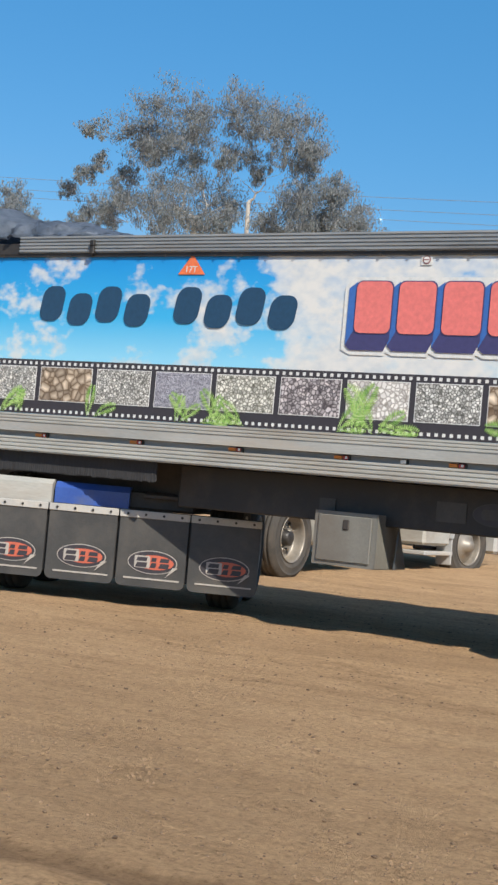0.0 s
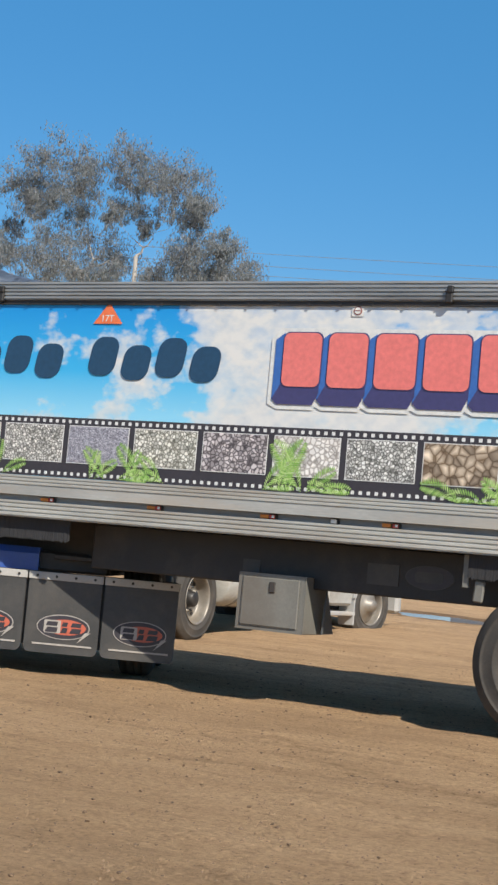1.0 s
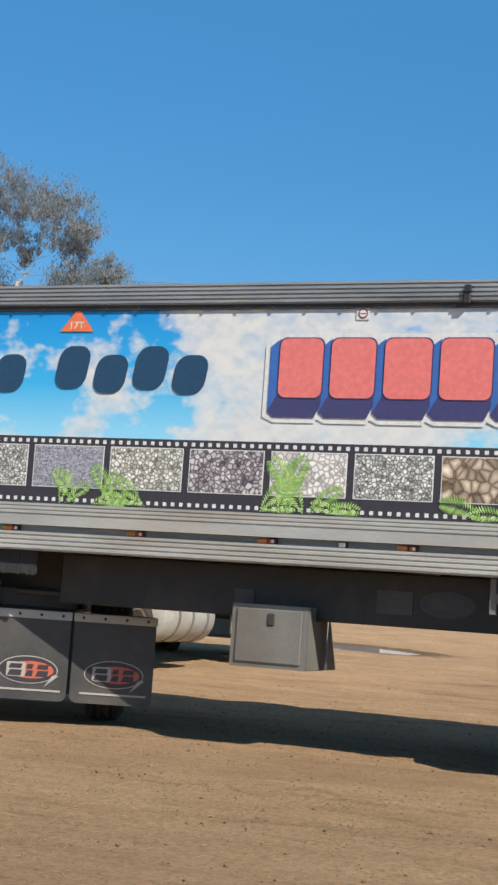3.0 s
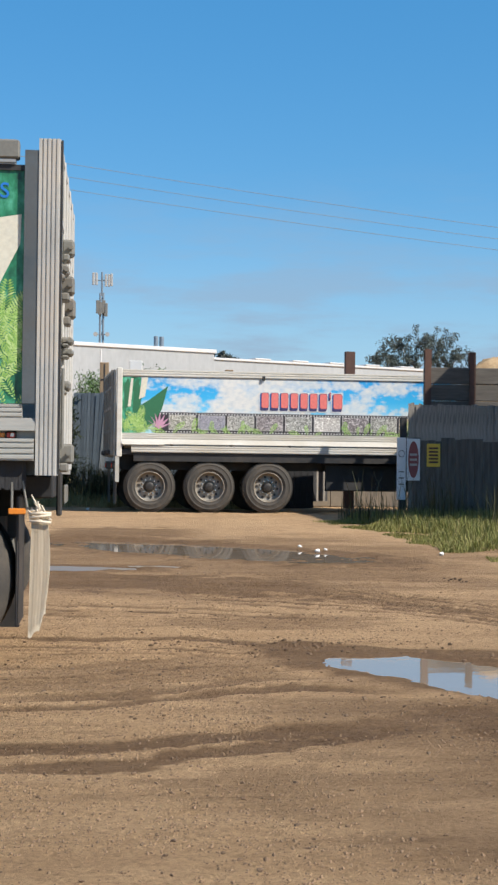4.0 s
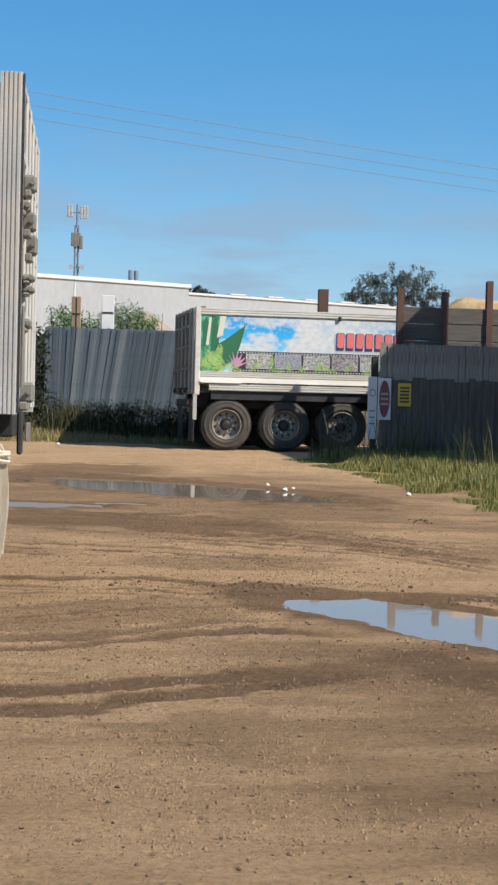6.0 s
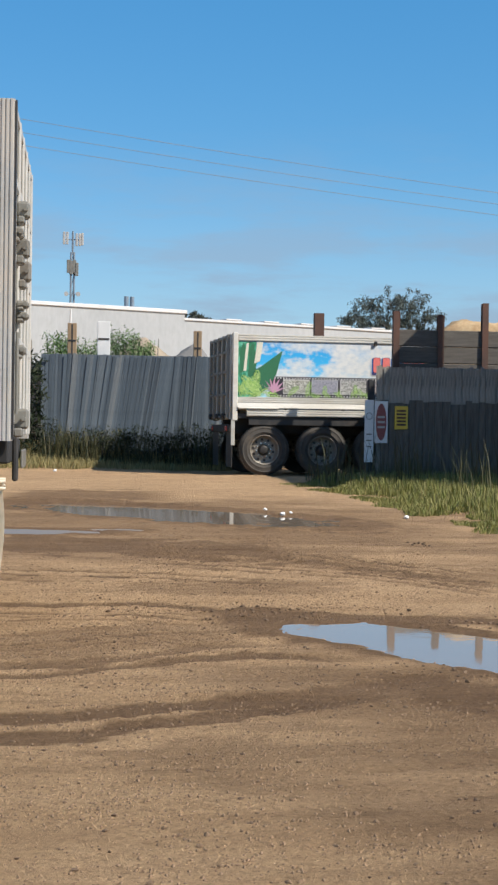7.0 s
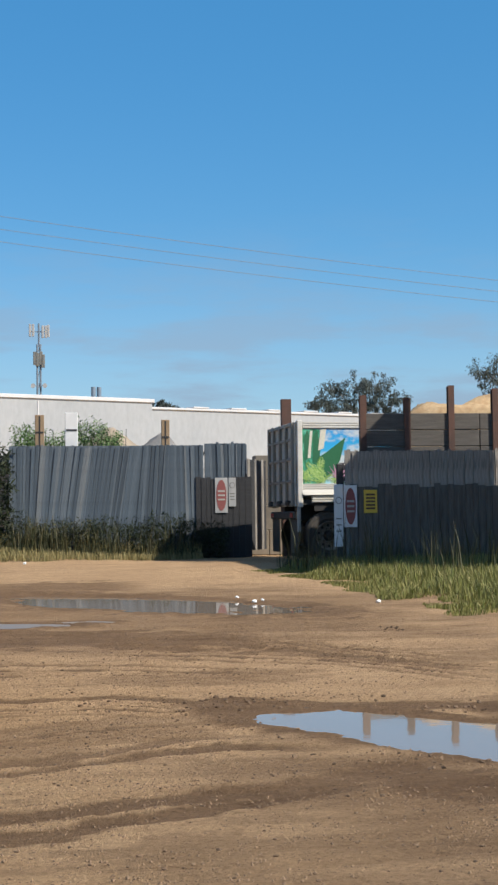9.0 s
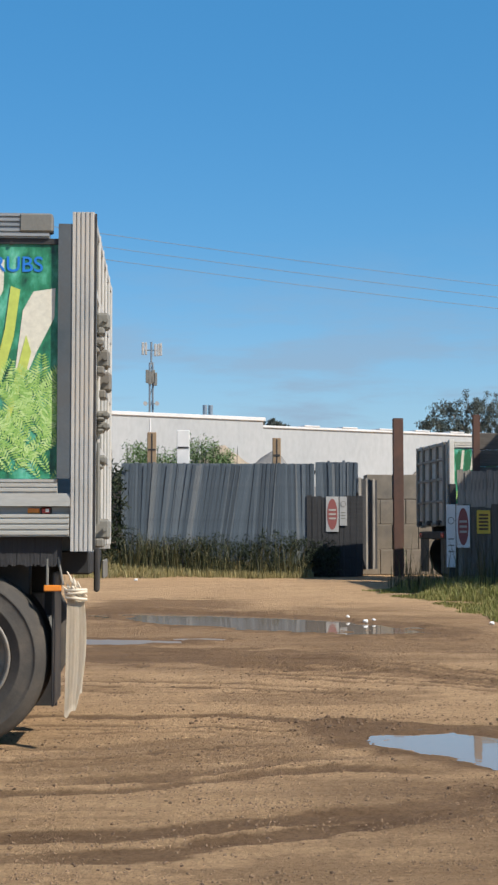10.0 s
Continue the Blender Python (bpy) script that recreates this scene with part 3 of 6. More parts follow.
def wetness(x, y):
    wet = 0.0
    for i in range(len(PUDDLES)):
        p = PUDDLES[i]
        if abs(x - p[0]) < p[2] * 3 + 2 and abs(y - p[1]) < p[2] * 3 + 2:
            wet = max(wet, min(0.85, max(0, (puddle_depth(i, x, y) + 1.6 + 0.5 * noise.fractal(Vector((x * 4, y * 4, 77)), 0.9, 2.0, 4)) / 1.1)))
    u = noise.fractal(Vector((x * 0.30 + 0.08 * y, y * 0.75 - 0.2 * x, 31)), 1.0, 2.0, 4)
    wet = max(wet, min(0.85, max(0, (u + 0.30 * noise.fractal(Vector((x * 1.6, y * 4.5, 12)), 0.8, 2.0, 6) - 0.27) * 11.0)) * (0.55 if -4 < y < 16 and x > 0 else 0.3))
    # the low ground round the puddles stays damp
    low = 1 - ((x - 3.2) / 6.5) ** 2 - ((y - 8.8) / 5.5) ** 2
    low = max(low, 1 - ((x - 4.6) / 1.9) ** 2 - ((y + 2.6) / 3.2) ** 2)
    if low > -0.6:
        wet = max(wet, 0.62 * min(1, max(0, low * 1.2 + 0.9 * noise.fractal(Vector((x * 0.5, y * 1.6, 55)), 0.9, 2.0, 5))))
    if -3 < x < 8 and -8 < y < 16:
        wet = max(wet, rut_at(x, y)[1])
    return min(1, wet)


def spaced(lo, hi, step, reach, grow=1.35):
    mid = list(np.arange(lo, hi, step))
    up, down, s = [], [], step
    while (up[-1] if up else hi) < reach:
        s *= grow
        up.append((up[-1] if up else mid[-1]) + s)
    s = step
    while (down[-1] if down else lo) > -reach:
        s *= grow
        down.append((down[-1] if down else mid[0]) - s)
    return down[::-1] + mid + up


def build_ground():
    xs, ys = spaced(-9, 8, 0.05, 3000, 1.3), spaced(-7, 19, 0.055, 3000, 1.2)
    verts = [(x, y, ground_z(x, y)) for y in ys for x in xs]
    w = len(xs)
    faces = [(j * w + i, j * w + i + 1, (j + 1) * w + i + 1, (j + 1) * w + i) for j in range(len(ys) - 1) for i in range(w - 1)]
    me = bpy.data.meshes.new("ground")
    me.from_pydata(verts, [], faces)
    att = me.attributes.new("wetness", "FLOAT", "POINT")
    att.data.foreach_set("value", [wetness(v[0], v[1]) for v in verts])
    me.materials.append(GROUND)
    me.shade_smooth()
    tagged(new("ground", me), "bare sandy brown dirt yard with ruts and damp patches", "ground", kind="structure")
    for i, p in enumerate(PUDDLES):
        bm = bmesh.new()
        n, r = 40, p[2] * 2.0
        vs = {}
        for a in range(n + 1):
            for b in range(n + 1):
                x, y = p[0] - r + 2 * r * a / n, p[1] - r + 2 * r * b / n
                vs[a, b] = (x, y)
        made = {}
        for a in range(n):
            for b in range(n):
                cs = [(a, b), (a + 1, b), (a + 1, b + 1), (a, b + 1)]
                if max(puddle_depth(i, *vs[c]) for c in cs) > -0.15:
                    for c in cs:
                        if c not in made:
                            made[c] = bm.verts.new((*vs[c], puddle_level(i, vs[c][1])))
                    bm.faces.new([made[c] for c in cs])
        tagged(link("water", bm, RIPPLED if i in (2, 4) else WATER), "shallow still puddle of muddy water in the dirt", "puddle", kind="structure")


build_ground()


# ---- wheels ----
def wheel(parent, at, turn=0, detail=True, lugs=False):
    """A truck wheel under its vehicle; its outer face looks along -y before the turn."""
    seg = 48 if detail else 32
    tyre_profile = [(0.03, 0.292), (0.006, 0.315), (-0.004, 0.352), (-0.008, 0.356), (-0.008, 0.364), (-0.004, 0.37), (-0.006, 0.42), (-0.002, 0.438), (-0.007, 0.441), (-0.006, 0.449), (0.004, 0.458), (0.018, 0.482), (0.030, 0.497), (0.048, 0.511), (0.07, 0.515), (0.074, 0.502),
                    (0.086, 0.502), (0.09, 0.516), (0.132, 0.516), (0.136, 0.502), (0.148, 0.502), (0.152, 0.516), (0.194, 0.516), (0.198, 0.502), (0.21, 0.502),
                    (0.214, 0.515), (0.25, 0.512), (0.262, 0.497), (0.28, 0.45), (0.288, 0.37), (0.26, 0.292)]
    m = Matrix.Translation(at) @ Matrix.Rotation(radians(turn), 4, "Z")
    tyre = part("tyre", lathe(tyre_profile, seg), RUBBER, parent, "dusty black truck tyre", smooth=True)
    tyre.matrix_basis = m
    lug = bmesh.new()
    if lugs:
        for i in range(56):
            a = 2 * math.pi * i / 56
            box(-0.009, 0.009, 0.014, 0.05, 0.500, 0.5175, 0, lug, Matrix.Rotation(a, 4, "Y"))
            box(-0.009, 0.009, 0.235, 0.272, 0.498, 0.5165, 0, lug, Matrix.Rotation(a + 0.05, 4, "Y"))
        tagged(part("tread", lug, RUBBER, tyre), kind="stuff")
    rim = part("rim", lathe([(0.012, 0.300), (0.004, 0.304), (0.0, 0.297), (0.004, 0.287), (0.02, 0.279), (0.06, 0.272), (0.135, 0.268), (0.152, 0.250), (0.146, 0.20),
                             (0.140, 0.150), (0.140, 0.0005)], seg), RIM, tyre, "dusty silver alloy rim", smooth=True)
    first = None
    for i in range(10):
        a = 2 * math.pi * (i + 0.5) / 10
        mh, mn = Matrix.Translation((0.212 * math.cos(a), 0, 0.212 * math.sin(a))), Matrix.Translation((0.146 * math.cos(a + 0.31), 0, 0.146 * math.sin(a + 0.31)))
        if not first:
            first = part("vent_hole", disc_y(0.026, 0.138, 0.165, 14), HUB, rim), part("wheel_nut", disc_y(0.016, 0.092, 0.146, 6), CHROME, rim)
            first[0].matrix_basis, first[1].matrix_basis = mh, mn
        else:
            copy_thing(first[0], mh)
            copy_thing(first[1], mn)
    part("hub", lathe([(0.034, 0.0005), (0.034, 0.070), (0.042, 0.086), (0.095, 0.094), (0.145, 0.118)], 24), HUB, rim, "dark greasy wheel hub", smooth=True)
    return tyre


# ---- printed livery ----
def fern_frond(bm, x, z, length, lean, y, spread=0.34):
    """A drooping frond with tapering leaflets on both sides of its stem."""
    n = max(7, int(length / 0.016))
    px, pz, a = x, z, radians(90 - lean)
    for i in range(n):
        k = i / n
        step = length / n
        nx, nz = px + step * math.cos(a), pz + step * math.sin(a)
        w = length * spread * math.sin(math.pi * (0.12 + 0.86 * (1 - k) ** 0.8)) * (1 - 0.5 * k)
        for side in (1, -1):
            b = a + side * radians(62)
            tip = (px + w * math.cos(b), pz + w * math.sin(b))
            c = [bm.verts.new((p, y, q)) for p, q in ((px, pz), (px + 0.45 * (tip[0] - px) + step * 0.5 * math.cos(a), pz + 0.45 * (tip[1] - pz) + step * 0.5 * math.sin(a)), tip,
                                                     (px + 0.5 * (tip[0] - px) - step * 0.3 * math.cos(a), pz + 0.5 * (tip[1] - pz) - step * 0.3 * math.sin(a)))]
            bm.faces.new(c)
        px, pz = nx, nz
        a -= radians(lean * 0.05)
    return bm


def brand_blocks(parent, blocks, z0, z1, y, ext=(0.07, 0.13), rim=0.035):
    """The painted company name as plain red blocks with a blue drop side and a white border."""
    for i, (a, b, lo, hi) in enumerate(blocks):
        a2, b2 = a + 0.012, b - 0.030
        lo2, hi2 = z0 + lo * (z1 - z0), z0 + hi * (z1 - z0)
        r = min(0.05, 0.25 * (b2 - a2))
        ex, ez = ext
        part("name_border", plate([(a2 - ex - rim, lo2 - ez * 0.72 - rim), (a2 - ex * 0.4, lo2 - ez - rim), (b2 - ex * 0.6, lo2 - ez - rim), (b2 + rim, lo2 - ez * 0.35), (b2 + rim, hi2 + rim), (a2 - rim, hi2 + rim),
                                   (a2 - ex - rim, hi2 - ez * 0.35)], y - 0.0004 * i, 0.001), WHITE_PRINT, parent, "white printed border")
        part("name_side", plate([(a2 - ex, lo2 - ez * 0.72), (a2, lo2 + 0.02), (a2, hi2), (a2 - ex, hi2 - ez * 0.4)], y - 0.005 - 0.0002 * i, 0.001), BLUE_PRINT, parent, "blue printed drop side")
        part("name_shadow", plate([(a2 - ex, lo2 - ez * 0.72), (a2 - ex * 0.4, lo2 - ez), (b2 - ex * 0.6, lo2 - ez), (b2, lo2 - ez * 0.35), (b2, lo2 + 0.03), (a2, lo2 + 0.03)], y - 0.007 - 0.0002 * i, 0.001), NAVY_PRINT, parent, "navy printed drop shadow")
        part("name_outline", plate(rounded(a2 - 0.008, b2 + 0.008, lo2 - 0.008, hi2 + 0.008, r), y - 0.0095 - 0.0002 * i, 0.0005), NAVY_PRINT, parent)
        part("name_block", plate(rounded(a2, b2, lo2, hi2, r), y - 0.013 - 0.0002 * i, 0.001), RED_PRINT, parent, "red printed name block")


def writing(words, size, mat, parent, at, label, squeeze=1.0, bold=0.0):
    """Flat lettering in the built-in font, standing in the x-z plane."""
    cu = bpy.data.curves.new("lettering", "FONT")
    cu.body, cu.size, cu.extrude, cu.offset = words, size, 0.0008, bold
    tmp = new("lettering_source", cu)
    me = bpy.data.meshes.new_from_object(tmp.evaluated_get(bpy.context.evaluated_depsgraph_get()))
    bpy.data.objects.remove(tmp)
    me.materials.clear()
    me.materials.append(mat)
    ob = new("lettering", me)
    ob.parent = parent
    ob.matrix_basis = Matrix.Translation(at) @ Matrix.Rotation(radians(90), 4, "X") @ Matrix.Diagonal((squeeze, 1, 1, 1))
    return tagged(ob, label)


def film_strip(parent, xs, y, top, bottom, order, frame_top, frame_bottom):
    """The printed strip of film along the foot of the panel, a stone sample in each opening."""
    part("film_strip", box(xs[0] - 0.25, xs[-1] + 0.04, y - 0.001, y + 0.004, bottom, top), FILM_PRINT, parent, "printed charcoal film strip")
    holes = bmesh.new()
    x = xs[0] - 0.22
    while x < xs[-1]:
        for z in (top - 0.030, bottom + 0.030):
            plate(rounded(x, x + 0.026, z - 0.013, z + 0.013, 0.004, 2), y - 0.002, 0.001, holes)
        x += 0.060
    tagged(part("film_perforation", holes, WHITE_PRINT, parent), kind="stuff")
    for i, (a, b) in enumerate(zip(xs, xs[1:])):
        part("stone_picture", box(a + 0.030, b - 0.030, y - 0.006, y - 0.001, frame_bottom, frame_top), STONES[order[i % len(order)]], parent, "printed picture of loose stones")
        bm = bmesh.new()
        e = 0.006
        for q in ((a + 0.03 - e, a + 0.03, frame_bottom - e, frame_top + e), (b - 0.03, b - 0.03 + e, frame_bottom - e, frame_top + e)):
            box(q[0], q[1], y - 0.005, y - 0.002, q[2], q[3], 0, bm)
        for q in (frame_top, frame_bottom - e):
            box(a + 0.03, b - 0.03, y - 0.005, y - 0.002, q, q + e, 0, bm)
        part("picture_border", bm, WHITE_PRINT, parent)


def oval_logo(parent, cx, cz, y, s, flap=True):
    """A maker's oval: pale ring, red and dark blocks, an arrow tip."""
    for name, pts, dy, mat in (("logo_rim", ellipse(cx, cz, 0.215 * s, 0.10 * s), 0.002, FADED_PRINT if flap else FLAP_RUBBER), ("logo_ground", ellipse(cx, cz, 0.207 * s, 0.093 * s), 0.004, FILM_PRINT)):
        part(name, plate(pts, y - dy, 0.002), mat, parent)
    red, pale = bmesh.new(), bmesh.new()
    plate(ellipse(cx + 0.02 * s, cz, 0.165 * s, 0.062 * s), y - 0.006, 0.002, red)
    if not flap:
        red.free()
        pale.free()
        part("logo_mark", plate(rounded(cx - 0.13 * s, cx + 0.12 * s, cz - 0.045 * s, cz + 0.045 * s, 0.03 * s), y - 0.006, 0.002), FLAP_RUBBER, parent)
        return
    part("logo_oval", red, plain("faded_red_print", (0.50, 0.12, 0.07), 0.5) if "faded_red_print" not in bpy.data.materials else bpy.data.materials["faded_red_print"], parent, "faded red oval")
    dark = bmesh.new()
    for a, b in ((-0.14, -0.05), (-0.015, 0.03), (0.06, 0.14)):
        for q in ((-0.046, -0.004), (0.006, 0.040)):
            plate([((a + q[0] * 0.15) * s + cx, cz + q[0] * s), (b * s + cx, cz + q[0] * s), (b * s + cx + 0.008 * s, cz + q[1] * s), ((a + 0.012) * s + cx, cz + q[1] * s)], y - 0.008, 0.002, dark)
    for a, b in ((-0.155, -0.02),):
        part("logo_patch", plate(rounded(cx + a * s, cx + b * s, cz - 0.052 * s, cz + 0.052 * s, 0.012 * s), y - 0.0072, 0.001), FADED_PRINT, parent)
    part("logo_mark", dark, FILM_PRINT, parent)
    plate([(cx + 0.12 * s, cz - 0.12 * s), (cx + 0.225 * s, cz - 0.03 * s), (cx + 0.18 * s, cz - 0.03 * s), (cx + 0.15 * s, cz - 0.075 * s)], y - 0.010, 0.002, pale)
    plate([(cx - 0.24 * s, cz - 0.150 * s), (cx + 0.24 * s, cz - 0.150 * s), (cx + 0.24 * s, cz - 0.136 * s), (cx - 0.24 * s, cz - 0.136 * s)], y - 0.004, 0.002, pale)
    part("logo_tip", pale, FADED_PRINT, parent)


def lamp_pair(parent, x, z, amber=True):
    """A side marker: amber reflector and a lens in a dark housing."""
    h = part("marker_lamp", box(x - 0.002, x + 0.062, -0.012, 0.02, z - 0.022, z + 0.022, 0.006), HUB, parent, "small side marker lamp")
    part("lens", box(x + 0.006, x + 0.052, -0.022, -0.012, z - 0.014, z + 0.016, 0.004), RED_LENS if amber else CLEAR_LENS, h, "red and clear lens" if amber else "clear lens")
    if amber:
        part("glint_lens", box(x + 0.028, x + 0.048, -0.026, -0.022, z - 0.008, z + 0.012, 0.002), CLEAR_LENS, h)
        part("reflector", box(x - 0.075, x - 0.006, -0.006, 0.01, z - 0.014, z + 0.014, 0.003), AMBER, h, "amber reflector strip")


def bristles(parent, x0, x1, z0, z1, y):
    """A rubber brush skirt: a strip with a ragged row of bristles."""
    bm = box(x0, x1, y, y + 0.012, z0 + 0.012, z1)
    rnd = random.Random(int(100 * abs(x0)) + 5)
    x = x0
    while x < x1 - 0.012:
        w = rnd.uniform(0.006, 0.012)
        box(x, x + w * 0.92, y - 0.003 - rnd.random() * 0.004, y - 0.001, z0 + rnd.uniform(-0.006, 0.010), z1 - 0.004, 0, bm)
        x += w
    part("brush_skirt", bm, BRISTLE, parent, "black bristle skirt")


# ---- the dog trailer ----
FRONT, REAR, WIDE, TOP = -6.30, 1.98, 2.45, 3.06


def near_trailer():
    t = thing("dog_trailer", pose(0, 0, 0), "parked aluminium tipping dog trailer with a printed sky panel", "trailer")
    # body shell
    part("side_panel", box(FRONT + 0.06, 1.77, 0.012, 0.05, 1.53, 2.888), SKY_PRINT, t, "glossy panel printed with blue sky and white clouds")
    part("panel_edge", box(1.772, 1.852, -0.024, 0.05, 1.535, 3.0), EDGE_SLATE, t, "dark slate panel edge strip")
    part("far_side", box(FRONT + 0.06, 1.86, WIDE - 0.05, WIDE, 1.21, TOP - 0.05), ALU, t)
    part("floor", box(FRONT + 0.06, 1.86, 0.05, WIDE - 0.05, 1.25, 1.35), ALU_DARK, t)
    part("headboard", box(FRONT, FRONT + 0.06, 0.0, WIDE, 1.21, TOP + 0.02, 0.01), ALU, t, "dull aluminium front wall")
    # top rail with ribs, its far twin, and the dark seam under it
    part("top_rail", prism(ribbed(2.915, TOP, 5, -0.028, 0.012, 0.08), "x", -5.42, 1.72), ALU_DARK, t, "weathered ribbed aluminium top rail")
    part("rail_stub", box(FRONT, -5.425, -0.012, 0.05, 2.90, 3.0, 0.006), STEEL_BLACK, t)
    part("rail_cap", box(1.55, 1.74, -0.035, 0.06, 2.95, 3.055, 0.008), STEEL_GREY, t, "pressed steel rail end bracket")
    part("far_rail", box(FRONT, 1.85, WIDE - 0.07, WIDE + 0.02, 2.93, TOP), ALU_DARK, t)
    seam = box(FRONT + 0.06, 1.80, -0.006, 0.03, 2.884, 2.916)
    x = FRONT + 0.2
    while x < 1.7:
        box(x, x + 0.014, -0.014, -0.004, 2.878, 2.898, 0, seam)
        x += 0.245
    part("rope_rail", seam, STEEL_BLACK, t, "dark tarpaulin rope rail with hooks")
    for x in (-0.865, 0.60, -4.62):
        c = box(x - 0.025, x + 0.025, -0.05, 0.0, 2.90, 2.99, 0.008)
        box(x - 0.014, x + 0.03, -0.06, -0.03, 2.97, 3.02, 0.006, c)
        part("tarp_clip", c, HUB, t, "black tarpaulin clip")
    # lower rails
    part("side_rail", prism(ribbed(1.452, 1.533, 3, -0.012, 0.006, 0.06), "x", FRONT, 1.775), ALU, t, "dull ribbed aluminium side rail")
    part("rail_flange", prism([(-0.012, 1.452), (-0.052, 1.378), (0.03, 1.378), (0.03, 1.452)], "x", FRONT, 1.85), ALU_DULL, t, "dull sloping rail flange")
    part("lamp_channel", box(FRONT, 1.85, 0.012, 0.05, 1.325, 1.38), ALU_DARK, t)
    part("bottom_rail", prism(ribbed(1.205, 1.335, 4, -0.046, 0.008, 0.09), "x", FRONT, 1.845), ALU, t, "ribbed aluminium bottom rail")
    # rear corner post and tailgate
    post = [(1.98, 0.09), (1.852, 0.09)]
    for i in range(5):
        x0 = 1.852 + i * 0.0256
        post += [(x0 + 0.001, -0.03), (x0 + 0.015, -0.03), (x0 + 0.018, -0.0225), (x0 + 0.0240, -0.0225)]
    part("corner_post", prism(post, "z", 1.122, TOP + 0.008), ALU_BRIGHT, t, "tall ribbed aluminium corner post")
    # black strip in place of the unlit gap between post and tailgate
    part("gate_gap_dark", box(1.981, 1.991, -0.026, 0.019, 1.13, TOP), STEEL_BLACK, t, "black strip painting the dark gap beside the tailgate")
    part("far_post", box(1.86, 1.98, WIDE - 0.1, WIDE + 0.03, 1.122, TOP), ALU_BRIGHT, t)
    gate = part("tailgate", box(1.984, 2.018, 0.045, WIDE - 0.045, 1.19, TOP - 0.02, 0.006), ALU, t, "dusty aluminium tailgate")
    for y in (0.02, 0.5, 0.98, 1.46, 1.94, WIDE - 0.07):
        part("stile", box(2.018, 2.04, y, y + 0.055, 1.15, TOP - 0.015, 0.008), ALU_BRIGHT, gate)
    for z in (1.22, 1.70, 2.16, 2.6, 2.99):
        part("crossrail", box(2.012, 2.034, 0.03, WIDE - 0.03, z, z + 0.06, 0.008), ALU_BRIGHT, gate)
    for y, z, h0, sx in ((0.45, 2.50, 0.10, 0.055), (0.18, 2.33, 0.07, 0.03), (0.35, 2.26, 0.11, 0.06), (0.62, 2.15, 0.12, 0.06), (0.50, 1.94, 0.045, 0.055), (0.50, 1.87, 0.045, 0.055), (0.40, 1.66, 0.06, 0.045), (0.30, 1.25, 0.12, 0.07)):
        h = box(2.02, 2.045 + sx, y - 0.06, y + 0.06, z - h0 * 0.5, z + h0 * 0.5, 0.015)
        box(2.03, 2.035 + sx * 0.7, y - 0.12, y + 0.03, z - h0 * 0.9, z - h0 * 0.45, 0.01, h)
        rod((2.045 + sx * 0.6, y - 0.10, z), (2.045 + sx * 0.6, y + 0.14, z), 0.014, 8, h)
        part("latch", h, STEEL_GREY, gate, "grey steel tailgate latch")
    part("lock_rod", rod((2.05, 0.12, 1.28), (2.05, 0.12, 1.75), 0.010), STEEL_GREY, gate)
    gate.location.x = -0.05
    # side markers
    for x in (-4.99, -3.995, -3.04, -2.096, -1.156, -0.225, 0.722, 1.683):
        lamp_pair(t, x, 1.352)
    lamp_pair(t, -1.618, 1.352, False)
    # livery
    brand_blocks(t, [(-2.11, -1.77, 0, 1), (-1.755, -1.415, 0, 1), (-1.395, -1.045, 0, 1), (-1.03, -0.655, 0, 1), (-0.63, -0.35, 0, 1), (-0.335, -0.035, 0, 1),
                     (-0.02, 0.285, 0, 1), (0.30, 0.39, 0.72, 1.08), (0.40, 0.70, 0, 1)], 2.295, 2.685, 0.006)
    for x0 in (-5.14, -3.75):
        for i in range(4):
            bar = rounded(-0.025, 0.215, 0, 0.30 - (0.03 if i % 2 else 0), 0.09, 5)
            part("number_bar", plate([(x0 + i * 0.298 + p + q * 0.16, 2.335 - 0.03 * (i % 2) + q) for p, q in bar], 0.008, 0.003), DIGIT_PRINT, t, "slate-blue bar in place of a number")
    for x, z in ((-3.622, 2.737), (0.655, 2.737)):
        tri = part("mass_triangle", plate([(x - 0.13, z), (x + 0.13, z), (x, z + 0.165)], 0.007, 0.003), ORANGE_PRINT, t, "orange warning triangle sticker")
        writing("17T", 0.075, WHITE_PRINT, tri, (x - 0.066, 0.0025, z + 0.016), "white lettering 17T")
    s = part("no_smoking_sticker", plate(rounded(-1.595, -1.505, 2.81, 2.888, 0.008), 0.008, 0.003), WHITE_PRINT, t, "small white sticker")
    part("red_ring", plate(ellipse(-1.55, 2.850, 0.032, 0.032), 0.004, 0.002), SIGN_RED, s)
    part("ring_middle", plate(ellipse(-1.55, 2.850, 0.024, 0.024), 0.0015, 0.002), WHITE_PRINT, s)
    part("ring_bar", box(-1.572, -1.528, -0.002, 0.0, 2.847, 2.853), SIGN_RED, s)
    film_strip(t, [-6.25, -5.68, -5.10, -4.50, -3.90, -3.31, -2.72, -2.14, -1.57, -1.0, -0.41, 0.155, 0.735, 1.16], 0.010, 2.0, 1.535, [1, 0, 6, 0, 1, 2, 3, 4, 5, 6, 2, 1, 0], 1.935, 1.655)
    rnd = random.Random(4)
    ferns = bmesh.new()
    for x in list(np.arange(-6.2, 1.2, 0.085)):
        grow = 0.42 + 0.58 * max(0.0, noise.noise(Vector((x * 1.35, 2, 5))) * 1.5 + 0.25)
        if noise.noise(Vector((x * 1.35, 2, 5))) < 0.0:
            continue
        fern_frond(ferns, x + rnd.uniform(-0.05, 0.05), 1.545, grow * rnd.uniform(0.30, 0.50), rnd.uniform(-65, 65), 0.0005 - 0.0012 * rnd.random(), 0.36)
